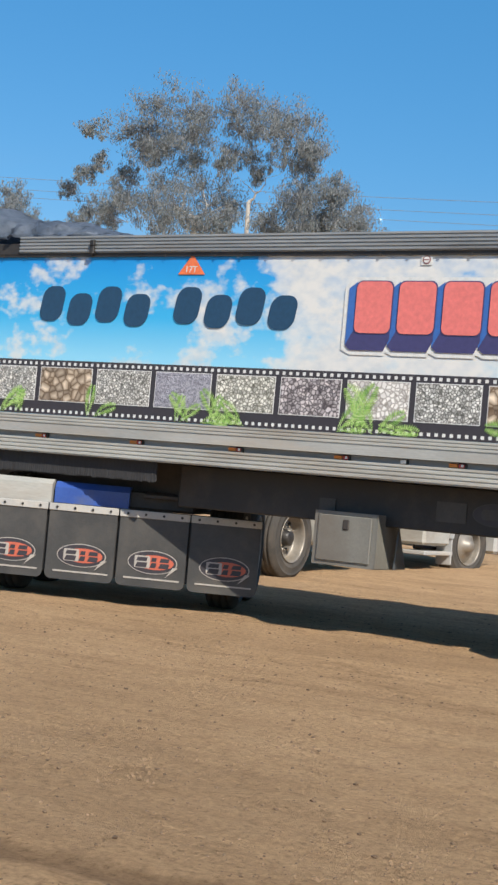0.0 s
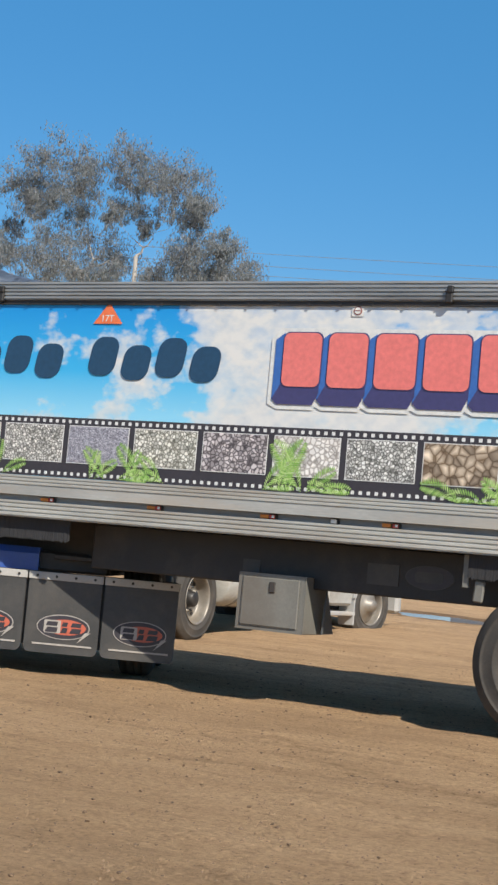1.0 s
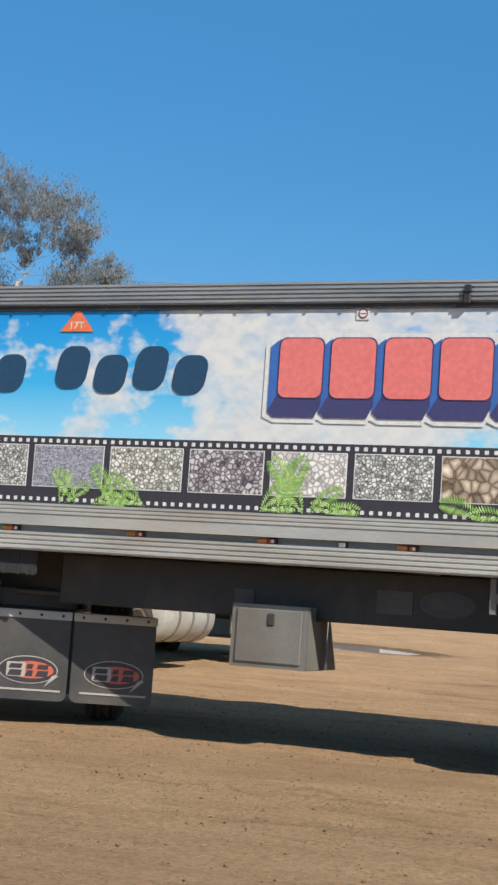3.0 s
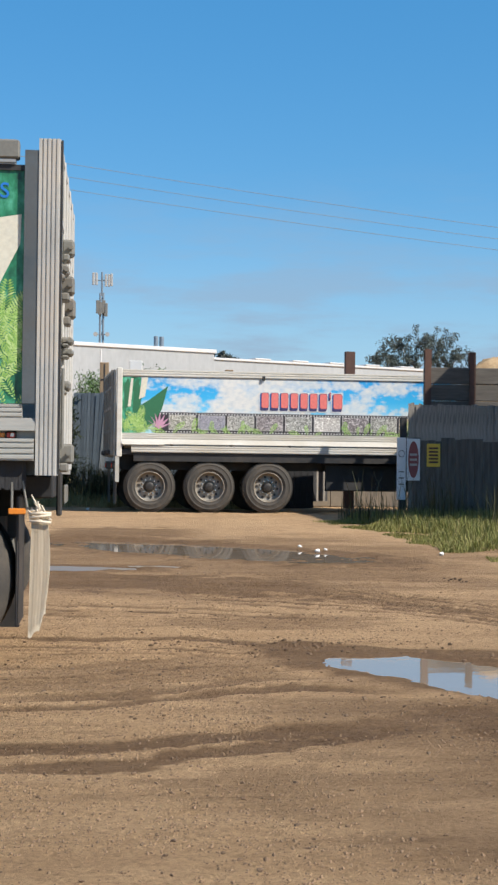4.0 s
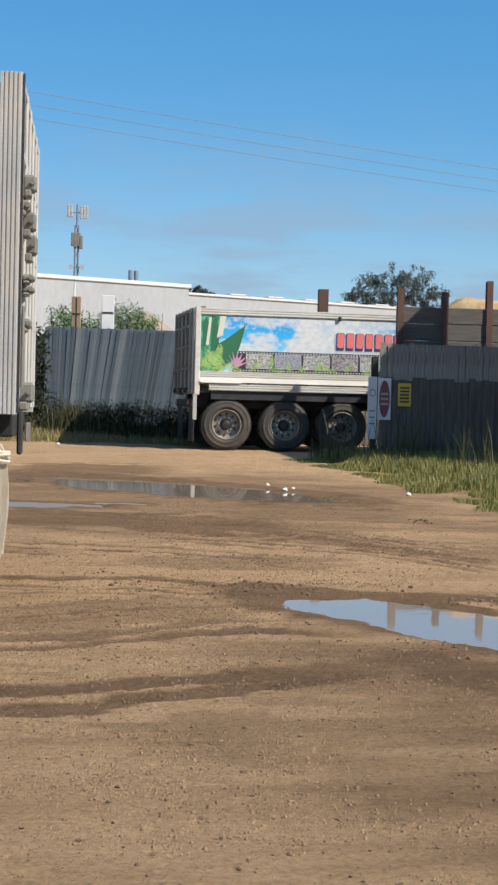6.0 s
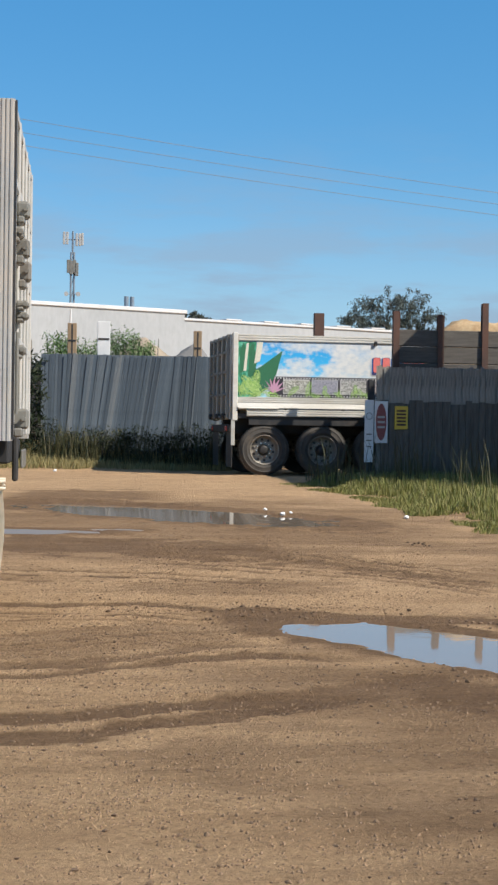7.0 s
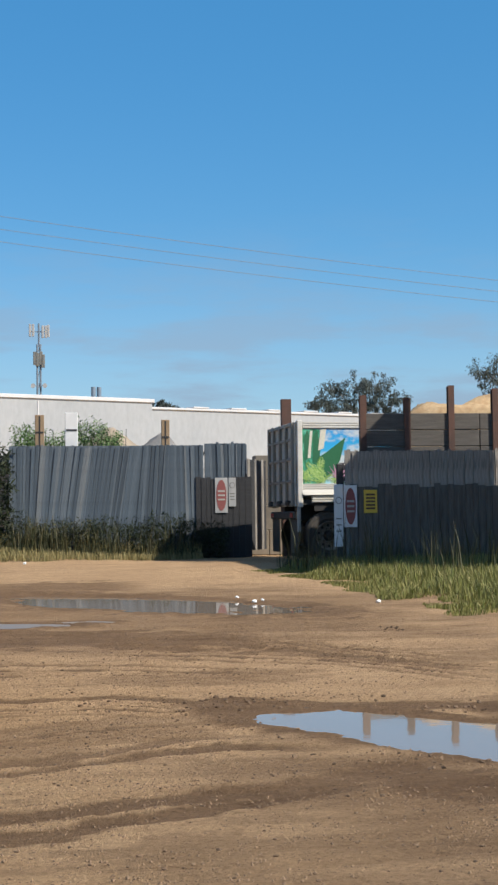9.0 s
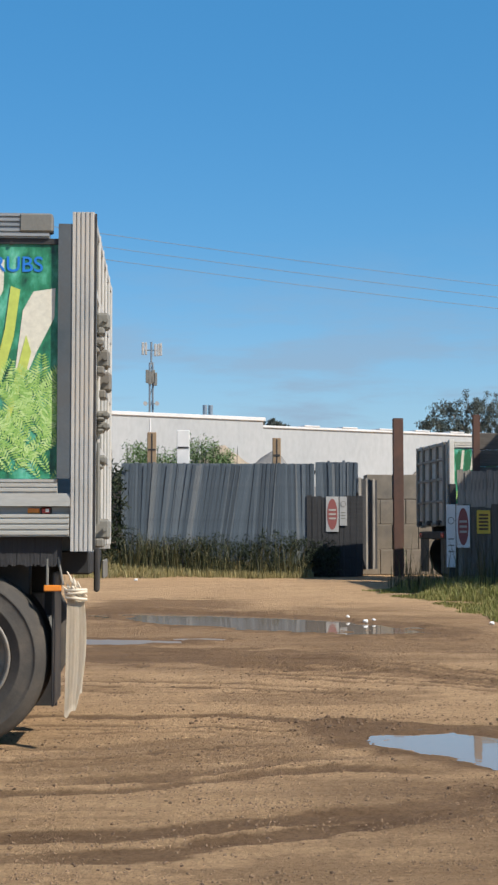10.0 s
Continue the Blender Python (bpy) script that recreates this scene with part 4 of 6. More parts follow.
    part("fern_print", ferns, FERN_PRINT, t, "printed green fern fronds")
    part("foliage_panel", box(1.02, 1.77, 0.005, 0.012, 1.535, 2.884), LEAF_PRINT, t, "panel printed with green leaves and white lilies")
    lily, stem, fr2 = bmesh.new(), bmesh.new(), bmesh.new()
    for x, z, k in ((1.60, 2.16, 1.0), (1.30, 2.30, 1.05)):
        plate([(x - 0.07 * k, z), (x - 0.03 * k, z + 0.34 * k), (x + 0.03 * k, z + 0.45 * k), (x + 0.155 * k, z + 0.47 * k), (x + 0.15 * k, z + 0.30 * k), (x + 0.05 * k, z + 0.10 * k), (x, z - 0.02)], 0.004, 0.002, lily)
        plate([(x - 0.06 * k, z), (x - 0.01, z + 0.2 * k), (x + 0.02, z + 0.1 * k), (x - 0.01, z - 0.02), (x - 0.12, z - 0.35), (x - 0.14, z - 0.35)], 0.0015, 0.002, stem)
    plate([(1.36, 1.9), (1.40, 1.9), (1.52, 2.35), (1.555, 2.62), (1.50, 2.64), (1.47, 2.4)], 0.0008, 0.002, stem)
    part("lily_print", lily, CREAM_PRINT, t, "printed white lilies")
    part("stem_print", stem, YELLOW_GREEN, t, "printed lime stems")
    for i in range(74):
        fern_frond(fr2, rnd.uniform(1.06, 1.74), 1.98 - 0.0062 * i + rnd.uniform(-0.04, 0.04), rnd.uniform(0.20, 0.34), rnd.uniform(-45, 45), -0.001 - 0.001 * rnd.random(), 0.32)
    for v in fr2.verts:
        v.co.x = min(1.768, v.co.x)
    part("fern_cluster", fr2, FERN_PRINT, t)
    writing("SHRUBS", 0.125, BRIGHT_BLUE, t, (1.245, 0.0005, 2.725), "blue lettering SHRUBS", 1.0, 0.001)
    # underbody
    part("chassis_rail", box(-3.75, 1.6, 0.30, 0.40, 0.86, 1.205, 0.01), STEEL_BLACK, t, "black steel chassis rail")
    part("chassis_rail", box(-4.0, 1.6, 1.72, 1.84, 0.86, 1.205, 0.01), STEEL_BLACK, t)
    # plain black sheet added to give the dark under the body between the wheels
    part("underbody_shade_sheet", box(-0.42, 1.72, 0.86, 0.90, 0.16, 1.1), STEEL_BLACK, t, "black sheet darkening the space behind the wheels")
    for x in np.arange(-4.9, 1.8, 0.55):
        part("crossmember", box(x, x + 0.06, 0.42, WIDE - 0.06, 1.10, 1.245), STEEL_BLACK, t)
    part("builder_plate", box(-1.43, -1.19, 0.292, 0.30, 0.94, 1.09), FLAP_RUBBER, t, "grey builder's plate")
    oval_logo(t, -0.96, 1.02, 0.298, 0.85, False)
    part("data_plate", box(-2.42, -2.28, 0.292, 0.30, 0.93, 1.04), FLAP_RUBBER, t, "small grey data plate")
    hb = box(-3.73, -3.02, 0.42, 0.47, 0.985, 1.015, 0.006)
    for hx in (-3.70, -3.40, -3.08):
        box(hx, hx + 0.09, 0.42, 0.47, 0.955, 0.99, 0.006, hb)
    part("hose_bracket", hb, ALU_DULL, t, "dusty pale hose bracket")
    bristles(t, -0.60, 1.80, 1.04, 1.207, 0.03)
    bristles(t, -6.2, -3.80, 1.04, 1.207, 0.03)
    part("subframe", box(-6.2, -3.76, 0.5, 0.54, 0.93, 1.245), STEEL_BLACK, t, "black steel sub-frame over the turntable")
    br = box(-0.64, -0.60, 0.05, 0.09, 0.98, 1.2)
    box(-0.635, -0.565, 0.05, 0.08, 0.84, 0.99, 0.01, br, Matrix.Rotation(0.08, 4, "Y"))
    part("skirt_bracket", br, STEEL_GREY, t, "grey steel bracket")
    # toolbox
    tb = part("toolbox", prism([(-2.37, 0.945), (-1.84, 0.945), (-1.84, 0.535), (-2.37, 0.535)], "y", 0.15, 0.56), STEEL_GREY, t, "grey-green steel toolbox")
    d = part("door", box(-2.335, -1.875, 0.138, 0.15, 0.565, 0.920, 0.008), STEEL_GREY, tb)
    part("latch", box(-2.115, -2.065, 0.128, 0.139, 0.81, 0.89, 0.006), STEEL_BLACK, d, "dark recessed latch")
    part("slope_side", prism([(0.15, 0.54), (0.15, 0.945), (0.30, 0.70), (0.56, 0.54)], "x", -1.838, -1.83), STEEL_GREY, tb)
    part("brace", prism([(0.36, 0.545), (0.40, 0.86), (0.56, 0.545)], "x", -1.78, -1.768), EDGE_SLATE, tb, "slate-blue triangular side brace")
    part("hanger", box(-2.30, -1.85, 0.405, 0.55, 0.94, 1.12), STEEL_BLACK, tb)
    # axles and wheels
    for x in (-0.034, 1.21):
        w = wheel(t, (x, 0.05, 0.515))
        wheel(t, (x, WIDE - 0.05, 0.515), 180, False)
        wheel(t, (x, 0.38, 0.515), 0, False)
        part("axle", rod((x, 0.25, 0.515), (x, WIDE - 0.25, 0.515), 0.06), STEEL_BLACK, t)
        part("hanger_bracket", box(x - 0.36, x - 0.24, 0.70, 0.80, 0.52, 0.9, 0.02), STEEL_BLACK, t)
        part("air_bag", rod((x + 0.3, 0.84, 0.45), (x + 0.3, 0.84, 0.86), 0.13, 16), RUBBER, t)
        part("brake_chamber", rod((x + 0.22, 0.78, 0.62), (x + 0.48, 0.78, 0.64), 0.085, 14), STEEL_GREY, t, "dusty brake chamber")
    # rear mudflap, its bracket and torn strip
    part("mudflap", box(1.745, 1.76, 0.06, 0.62, 0.24, 1.0, 0.006), STEEL_BLACK, t, "black rubber mudflap")
    part("end_reflector", box(1.70, 1.80, 0.02, 0.05, 0.895, 0.93, 0.005), AMBER, t, "orange reflector")
    part("flap_frame", rod((1.72, 0.03, 0.93), (1.72, 0.03, 1.08), 0.008, 6), STEEL_GREY, t)
    part("flap_frame", rod((1.81, 0.03, 0.93), (1.78, 0.03, 1.09), 0.008, 6), STEEL_GREY, t)
    strip = bmesh.new()
    rr = random.Random(9)
    cols = []
    for i in range(37):
        k = i / 36
        foot = 0.19 + 0.13 * k ** 2 + 0.05 * noise.noise(Vector((i * 0.11, 1, 1)))
        col = []
        for j in range(16):
            q = j / 15
            z = 0.87 + (foot - 0.87) * q
            x = 1.835 + 0.118 * k * (0.80 + 0.16 * math.sin(math.pi * min(1, q * 1.1)) + 0.04 * q) - 0.012 * q
            fold = 0.0016 * math.sin(k * 11 + q * 1.5) + 0.0005 * math.sin(k * 37 + 2 + q)
            col.append(strip.verts.new((x, 0.012 + fold * (0.4 + 0.6 * q), z)))
        cols.append(col)
    for p, q in zip(cols, cols[1:]):
        for j in range(15):
            strip.faces.new((p[j], p[j + 1], q[j + 1], q[j]))
    bmesh.ops.solidify(strip, geom=list(strip.faces), thickness=0.004)
    part("torn_strip", strip, PALE_PLASTIC, t, "torn pale plastic strip hanging behind the wheel", True)
    knot = bmesh.new()
    for i in range(16):
        k = i / 15
        a = Vector((1.835 + 0.11 * k, rr.uniform(0.0, 0.02), 0.86 + 0.012 * rr.random()))
        b = Vector((1.80 + 0.12 * rr.random(), rr.uniform(-0.015, 0.02), rr.uniform(0.92, 1.01)))
        rod(a, a.lerp(b, 0.5) + Vector((rr.uniform(-0.015, 0.015), -0.01, 0)), 0.008, 6, knot)
        rod(a.lerp(b, 0.5), b, 0.007, 6, knot, 0.004)
    for z, k in ((0.875, 0.0), (0.90, 0.5), (0.86, 1.0)):
        rod((1.825, -0.006, z), (1.95, -0.008, z + 0.02 - 0.03 * k), 0.009, 6, knot)
    part("strip_knot", knot, PALE_PLASTIC, t, "knotted strands at the strip's top", True)
    coup = box(1.75, 1.94, 0.45, 2.0, 0.98, 1.12, 0.01)
    box(1.94, 1.975, 0.9, 1.02, 0.86, 1.14, 0.01, coup)
    part("rear_beam", coup, STEEL_BLACK, t, "black rear underrun beam")
    part("far_flap", box(1.955, 1.97, 1.75, 2.35, 0.92, 1.05, 0.01), STEEL_GREY, t)
    # front bogie, turned under the body, with its four mudflaps
    b = part("turntable", lathe([(0, 0.0005), (0, 0.55), (0.10, 0.55), (0.10, 0.0005)], 32), STEEL_BLACK, t, "black steel turntable")
    b.matrix_basis = Matrix.Translation((-4.55, 1.22, 1.20)) @ Matrix.Rotation(radians(-90), 4, "X")
    yaw = 25
    B = Matrix.Translation((-4.35, 0.17, 0)) @ Matrix.Rotation(radians(yaw), 4, "Z")
    frame_ = part("bogie_frame", box(-0.62, 0.72, 0.10, 2.3, 0.80, 0.96, 0.02), STEEL_BLACK, t, "black bogie frame")
    frame_.matrix_basis = B
    sp = part("splash_panel", box(-1.08, 1.28, 0.03, 0.05, 0.22, 0.80), STEEL_BLACK, t, "black panel behind the mudflaps")
    sp.matrix_basis = B
    for k in range(4):
        s0 = -1.11 + k * 0.605
        fl = part("mudflap", plate(rounded(s0 + 0.012, s0 + 0.593, 0.165, 0.765, 0.05), 0.0, 0.012), FLAP_RUBBER, t, "black rubber mudflap with an oval maker's mark")
        fl.matrix_basis = B
        oval_logo(fl, s0 + 0.315, 0.375, -0.012, 0.98)
        bar = part("flap_bar", box(s0 + 0.006, s0 + 0.600, -0.022, -0.013, 0.735, 0.795, 0.004), ALU_BRIGHT, t, "bright flap clamp bar with bolts")
        bar.matrix_basis = B
        for j in range(4):
            part("bolt", disc_y(0.011, -0.030, -0.022, 10, Matrix.Translation((s0 + 0.075 + j * 0.153, 0, 0.765))), HUB, bar)
    g = part("guard", prism([(0.02, 0.795), (0.02, 0.95), (0.10, 0.99), (0.14, 0.99), (0.14, 0.795)], "x", -1.12, -0.50), ALU, t, "silver bogie guard")
    g.matrix_basis = B
    bl = part("blue_panel", prism([(0.05, 0.80), (0.05, 0.93), (0.09, 0.98), (0.16, 0.98), (0.16, 0.80)], "x", -0.48, 0.16), BLUE_PAINT, t, "blue painted guard")
    bl.matrix_basis = B
    for s0 in (-0.95, 0.95):
        for y0 in (0.72, 1.92):
            w = wheel(t, (0, 0, 0), 0, False)
            w.matrix_basis = B @ Matrix.Translation((s0 + (0.14 if s0 > 0 else -0.14), y0, 0.515)) @ Matrix.Rotation(radians(90 if s0 > 0 else -90), 4, "Z")
    lamp = part("bogie_bar", box(0.28, 1.31, 0.03, 0.07, 0.90, 0.94, 0.008), STEEL_BLACK, t)
    lamp.matrix_basis = B
    db = part("drawbar", rod((0, 2.2, 0.85), (0, 4.9, 0.80), 0.07, 8), STEEL_BLACK, t, "black drawbar")
    db.matrix_basis = B
    return t


trailer = near_trailer()


# ---- rolled tarpaulin on the trailer's front ----
def tarp_roll():
    bm = bmesh.new()
    rnd = random.Random(2)
    n, w = 64, 24
    grid = []
    for i in range(n):
        x = -6.2 + 1.95 * i / (n - 1)
        k = i / (n - 1)
        h = 0.22 * (1 - k ** 2.5) + 0.035 * math.sin(x * 7) * (1 - k) + 0.03
        row = []
        for j in range(w):
            a = math.pi * j / (w - 1)
            wr = 1 + 0.22 * noise.noise(Vector((x * 5, a * 2, 1))) + 0.20 * noise.noise(Vector((x * 14, a * 5, 6))) * (1 - k) + (0.28 * abs(math.sin(x * 9 + a * 1.7)) + 0.2) * max(0, 1 - 3.2 * k)
            row.append(bm.verts.new((x + 0.02 * noise.noise(Vector((x * 9, a, 4))), 0.62 - 0.60 * math.cos(a) * wr, 3.05 + h * math.sin(a) ** 0.7 * wr)))
        grid.append(row)
    for i in range(n - 1):
        for j in range(w - 1):
            bm.faces.new((grid[i][j], grid[i][j + 1], grid[i + 1][j + 1], grid[i + 1][j]))
    bm.faces.new([bm.verts.new((v.co.x, v.co.y, v.co.z)) for v in grid[0]])
    bmesh.ops.solidify(bm, geom=list(bm.faces), thickness=0.004)
    body = thing("tarpaulin", pose(0, 0, 0), "gathered blue-black tarpaulin bunched over the trailer's front", "tarpaulin")
    part("sheet", bm, TARP, body, smooth=True)
tarp_roll()


# ---- the tipper truck beyond it ----
def tipper_truck():
    t = thing("tipper_truck", pose(-7.1, 8.4, 0), "silver and white tipper truck parked beyond the trailer", "truck")
    part("chassis", box(-0.45, 0.45, -3.2, 4.2, 0.72, 1.0, 0.02), STEEL_BLACK, t, "black truck chassis")
    part("body", box(-1.2, 1.2, -3.4, 2.3, 1.15, 2.75, 0.04), ALU, t, "dull aluminium tipper body")
    part("body_floor", box(-1.1, 1.1, -3.3, 2.2, 1.0, 1.15, 0.02), STEEL_BLACK, t)
    part("cab", box(-1.18, 1.18, 2.45, 4.35, 0.95, 2.85, 0.12), BLUE_PAINT, t, "blue truck cab")
    part("windscreen", box(-1.0, 1.0, 4.35, 4.365, 1.85, 2.65, 0.03), HUB, t)
    part("bumper", box(-1.2, 1.2, 4.3, 4.5, 0.4, 0.85, 0.05), ALU_BRIGHT, t)
    for y in (-2.3,):
        for s in (1, -1):
            wheel(t, (1.2 * s, y, 0.515), 90 * s, True if s > 0 and y < -2 else False)
    for s in (1, -1):
        w = wheel(t, (1.2 * s, 3.2, 0.515), (78 if s > 0 else -102), s > 0)
        cap = part("hub_cap", lathe([(-0.045, 0.0005), (-0.045, 0.08), (0.03, 0.10), (0.05, 0.19), (0.09, 0.24), (0.10, 0.26)], 24), RIM, t, "bright steer wheel cap", smooth=True)
        cap.matrix_basis = Matrix.Translation((1.2 * s, 3.2, 0.515)) @ Matrix.Rotation(radians(78 if s > 0 else -102), 4, "Z")
    tank = part("fuel_tank", lathe([(-0.75, 0.0005), (-0.75, 0.28), (-0.70, 0.315), (0.70, 0.315), (0.75, 0.28), (0.75, 0.0005)], 28), ALU, t, "dusty aluminium cylindrical tank", smooth=True)
    tank.matrix_basis = Matrix.Translation((0.88, -0.75, 0.74))
    for y in (-0.4, 0.0, 0.45):
        st = part("tank_strap", lathe([(y, 0.31), (y, 0.325), (y + 0.05, 0.325), (y + 0.05, 0.31)], 28), STEEL_GREY, t)
        st.matrix_basis = Matrix.Translation((0.88, -0.75, 0.74))
    part("step_box", box(0.75, 1.22, 1.5, 2.4, 0.50, 0.98, 0.04), ALU, t, "silver step box")
    part("step", box(0.8, 1.24, 1.5, 2.5, 0.36, 0.42, 0.01), ALU_BRIGHT, t)
    part("front_guard", prism([(2.45, 0.62), (2.55, 0.95), (2.62, 1.1), (3.8, 1.1), (3.8, 1.16), (2.5, 1.16), (2.4, 0.62)], "x", 0.95, 1.26), WHITE_BOARD, t, "white front mudguard")
    part("white_flap", box(1.0, 1.25, 2.42, 2.45, 0.22, 0.75, 0.01), WHITE_BOARD, t, "white front mudflap")
    part("steer_arm", rod((0.6, 2.5, 0.45), (1.0, 3.1, 0.4), 0.04), STEEL_BLACK, t)


tipper_truck()


# ---- the second trailer, driving in at the gate ----
FAR_Y, FAR_YAW, FAR_Z = 21.2, 4.0, RISE


def far_trailer():
    """Rear end at x = 0, moving towards +x; ground at z = 0."""
    t = thing("tipping_trailer", pose(2.7, FAR_Y, FAR_Z, 0, 0, FAR_YAW), "white-railed tipping trailer with printed sky panel, driving through the gate", "trailer")
    L, top = 8.2, 2.84
    part("side_panel", box(0.10, L, 0.012, 0.05, 1.55, 2.70), CLOUD_PRINT, t, "panel printed with blue sky and clouds").matrix_basis = Matrix.Translation((0, 0, 0))
    part("far_side", box(0.0, L, WIDE - 0.05, WIDE, 1.2, top - 0.02), RAIL_WHITE, t)
    part("floor", box(0.0, L, 0.05, WIDE - 0.05, 1.15, 1.25), STEEL_BLACK, t)
    part("headboard", box(L, L + 0.06, 0, WIDE, 1.15, top), RAIL_WHITE, t)
    part("load", box(0.1, L - 0.1, 0.06, WIDE - 0.06, 1.26, 2.3, 0.1), SAND, t, "load of sand")
    part("top_rail", prism(ribbed(2.70, top, 3, -0.02, 0.012, 0.07), "x", 0.12, L), RAIL_WHITE, t, "pale aluminium top rail")
    part("far_rail", box(0.0, L, WIDE - 0.06, WIDE + 0.02, 2.72, top - 0.03), RAIL_WHITE, t)
    part("side_rail", prism(ribbed(1.46, 1.58, 3, -0.012, 0.01, 0.06), "x", 0.10, L), RAIL_WHITE, t, "pale aluminium side rail")
    part("rail_flange", prism([(-0.012, 1.46), (-0.05, 1.36), (0.03, 1.36), (0.03, 1.46)], "x", 0.10, L), RAIL_WHITE, t)
    part("bottom_rail", prism(ribbed(1.19, 1.33, 3, -0.04, 0.014, 0.09), "x", 0.30, L), RAIL_WHITE, t, "pale aluminium bottom rail")
    part("lamp_channel", box(0.1, L, 0.012, 0.05, 1.32, 1.37), ALU_DARK, t)
    part("corner_post", box(0.0, 0.11, -0.03, 0.09, 1.10, top + 0.03, 0.012), RAIL_WHITE, t, "pale aluminium corner post")
    part("far_post", box(0.0, 0.11, WIDE - 0.09, WIDE + 0.03, 1.10, top + 0.03, 0.012), ALU, t)
    gate = part("tailgate", box(-0.05, -0.01, 0.03, WIDE - 0.03, 1.12, top, 0.01), ALU, t, "shaded grey tailgate with stiffeners")
    for y in (0.06, 0.62, 1.2, 1.8, WIDE - 0.14):
        part("stile", box(-0.11, -0.05, y, y + 0.07, 1.12, top - 0.01, 0.01), STEEL_GREY, gate)
    for z in (1.14, 1.6, 2.05, 2.45, 2.75):
        part("crossrail", box(-0.095, -0.05, 0.05, WIDE - 0.05, z, z + 0.06, 0.01), STEEL_GREY, gate)
    for y in (0.4, 1.2, 2.0):
        part("latch", box(-0.17, -0.06, y - 0.06, y + 0.06, 1.14, 1.24, 0.02), STEEL_BLACK, gate)
    part("rear_lamp_bar", box(-0.06, 0.02, 0.1, WIDE - 0.1, 0.86, 1.02, 0.02), STEEL_BLACK, t)
    for y in (0.2, 2.05):
        part("tail_lamp", box(-0.08, -0.06, y, y + 0.22, 0.89, 0.99, 0.01), RED_LENS, t, "red tail lamp")
    for y in (0.0, 1.75):
        part("mudflap", box(0.0, 0.015, y, y + 0.70, 0.16, 0.86, 0.006), FLAP_RUBBER, t, "black rubber mudflap")
    part("flap_edge", box(-0.02, 0.06, -0.02, 0.0, 0.60, 1.12, 0.006), ALU, t)
    part("chassis_rail", box(0.1, L, 0.6, 0.75, 0.85, 1.19), STEEL_BLACK, t, "black steel chassis rail")
    part("chassis_rail", box(0.1, L, 1.7, 1.85, 0.85, 1.19), STEEL_BLACK, t)
    part("side_skirt", box(0.35, L, 0.02, 0.035, 1.02, 1.19), STEEL_BLACK, t, "black side skirt")
    for x in (1.1, 2.3, 3.5):
        box_ = box(x - 0.03, x + 0.03, -0.045, 0.0, 1.325, 1.365, 0.01)
        part("marker_lamp", box_, HUB, t, "small side marker lamp")
    part("rail_hook", box(0.12, 0.95, -0.07, -0.04, 1.335, 1.365, 0.01), RAIL_WHITE, t)
    part("clip", box(2.92, 2.98, -0.05, 0.0, 2.66, 2.75, 0.01), HUB, t, "black tarpaulin clip")
    # livery
    xs = [1.02 + 0.59 * i for i in range(13)]
    brand_blocks(t, [(2.90 + 0.20 * i + (0.0 if i < 7 else -0.0), 3.085 + 0.20 * i, 0, 1) for i in range(7)] + [(4.30, 4.36, 0.7, 1.08), (4.38, 4.60, 0, 1)], 2.12, 2.42, 0.008, (0.03, 0.055), 0.022)
    film_strip(t, xs, 0.010, 2.0, 1.58, [2, 1, 0, 3, 5, 4, 3, 0, 6, 2, 1, 4], 1.94, 1.66)
    part("foliage_panel", box(0.11, 0.48, 0.006, 0.012, 1.56, 2.69), LEAF_PRINT, t, "panel printed with green leaves")
    leaf = bmesh.new()
    for pts in ([(0.45, 1.56), (0.42, 2.1), (0.62, 2.22), (1.02, 2.52), (0.9, 2.05), (0.72, 1.75)], [(0.16, 2.05), (0.14, 2.5), (0.22, 2.68), (0.3, 2.4), (0.27, 2.1)],
                [(0.32, 2.0), (0.34, 2.55), (0.42, 2.68), (0.5, 2.3), (0.44, 2.0)]):
        plate(pts, 0.004, 0.002, leaf)
    part("big_leaf_print", leaf, plain("printed_dark_green", (0.035, 0.16, 0.075), 0.4), t, "printed dark green leaves")
    lily = bmesh.new()
    plate([(0.44, 2.25), (0.50, 2.68), (0.62, 2.69), (0.56, 2.3)], 0.002, 0.002, lily)
    plate([(0.22, 2.1), (0.28, 2.66), (0.33, 2.66), (0.28, 2.1)], 0.0015, 0.001, lily)
    part("lily_print", lily, CREAM_PRINT, t)
    flower = bmesh.new()
    for a in range(7):
        an = radians(25 + 20 * a)
        plate([(0.84, 1.66), (0.84 + 0.10 * math.cos(an) - 0.03, 1.66 + 0.16 * math.sin(an)), (0.84 + 0.30 * math.cos(an), 1.66 + 0.33 * math.sin(an)), (0.84 + 0.10 * math.cos(an) + 0.03, 1.66 + 0.12 * math.sin(an))],
              0.001 - 0.0004 * a, 0.001, flower)
    part("flower_print", flower, plain("printed_mauve", (0.55, 0.30, 0.42), 0.4), t, "printed mauve flower")
    ferns = bmesh.new()
    rnd = random.Random(8)
    for i in range(22):
        fern_frond(ferns, rnd.uniform(0.15, 0.65), rnd.uniform(1.56, 1.75), rnd.uniform(0.2, 0.42), rnd.uniform(-60, 60), -0.001 - 0.001 * rnd.random(), 0.34)
    for x in np.arange(1.0, 8.0, 0.13):
        if noise.noise(Vector((x * 1.3, 7, 5))) > -0.1:
            fern_frond(ferns, x, 1.57, rnd.uniform(0.16, 0.34), rnd.uniform(-60, 60), -0.001, 0.3)
    for v in ferns.verts:
        v.co.x = max(0.112, v.co.x)
    part("fern_print", ferns, FERN_PRINT, t, "printed green fern fronds")
    wheels = []
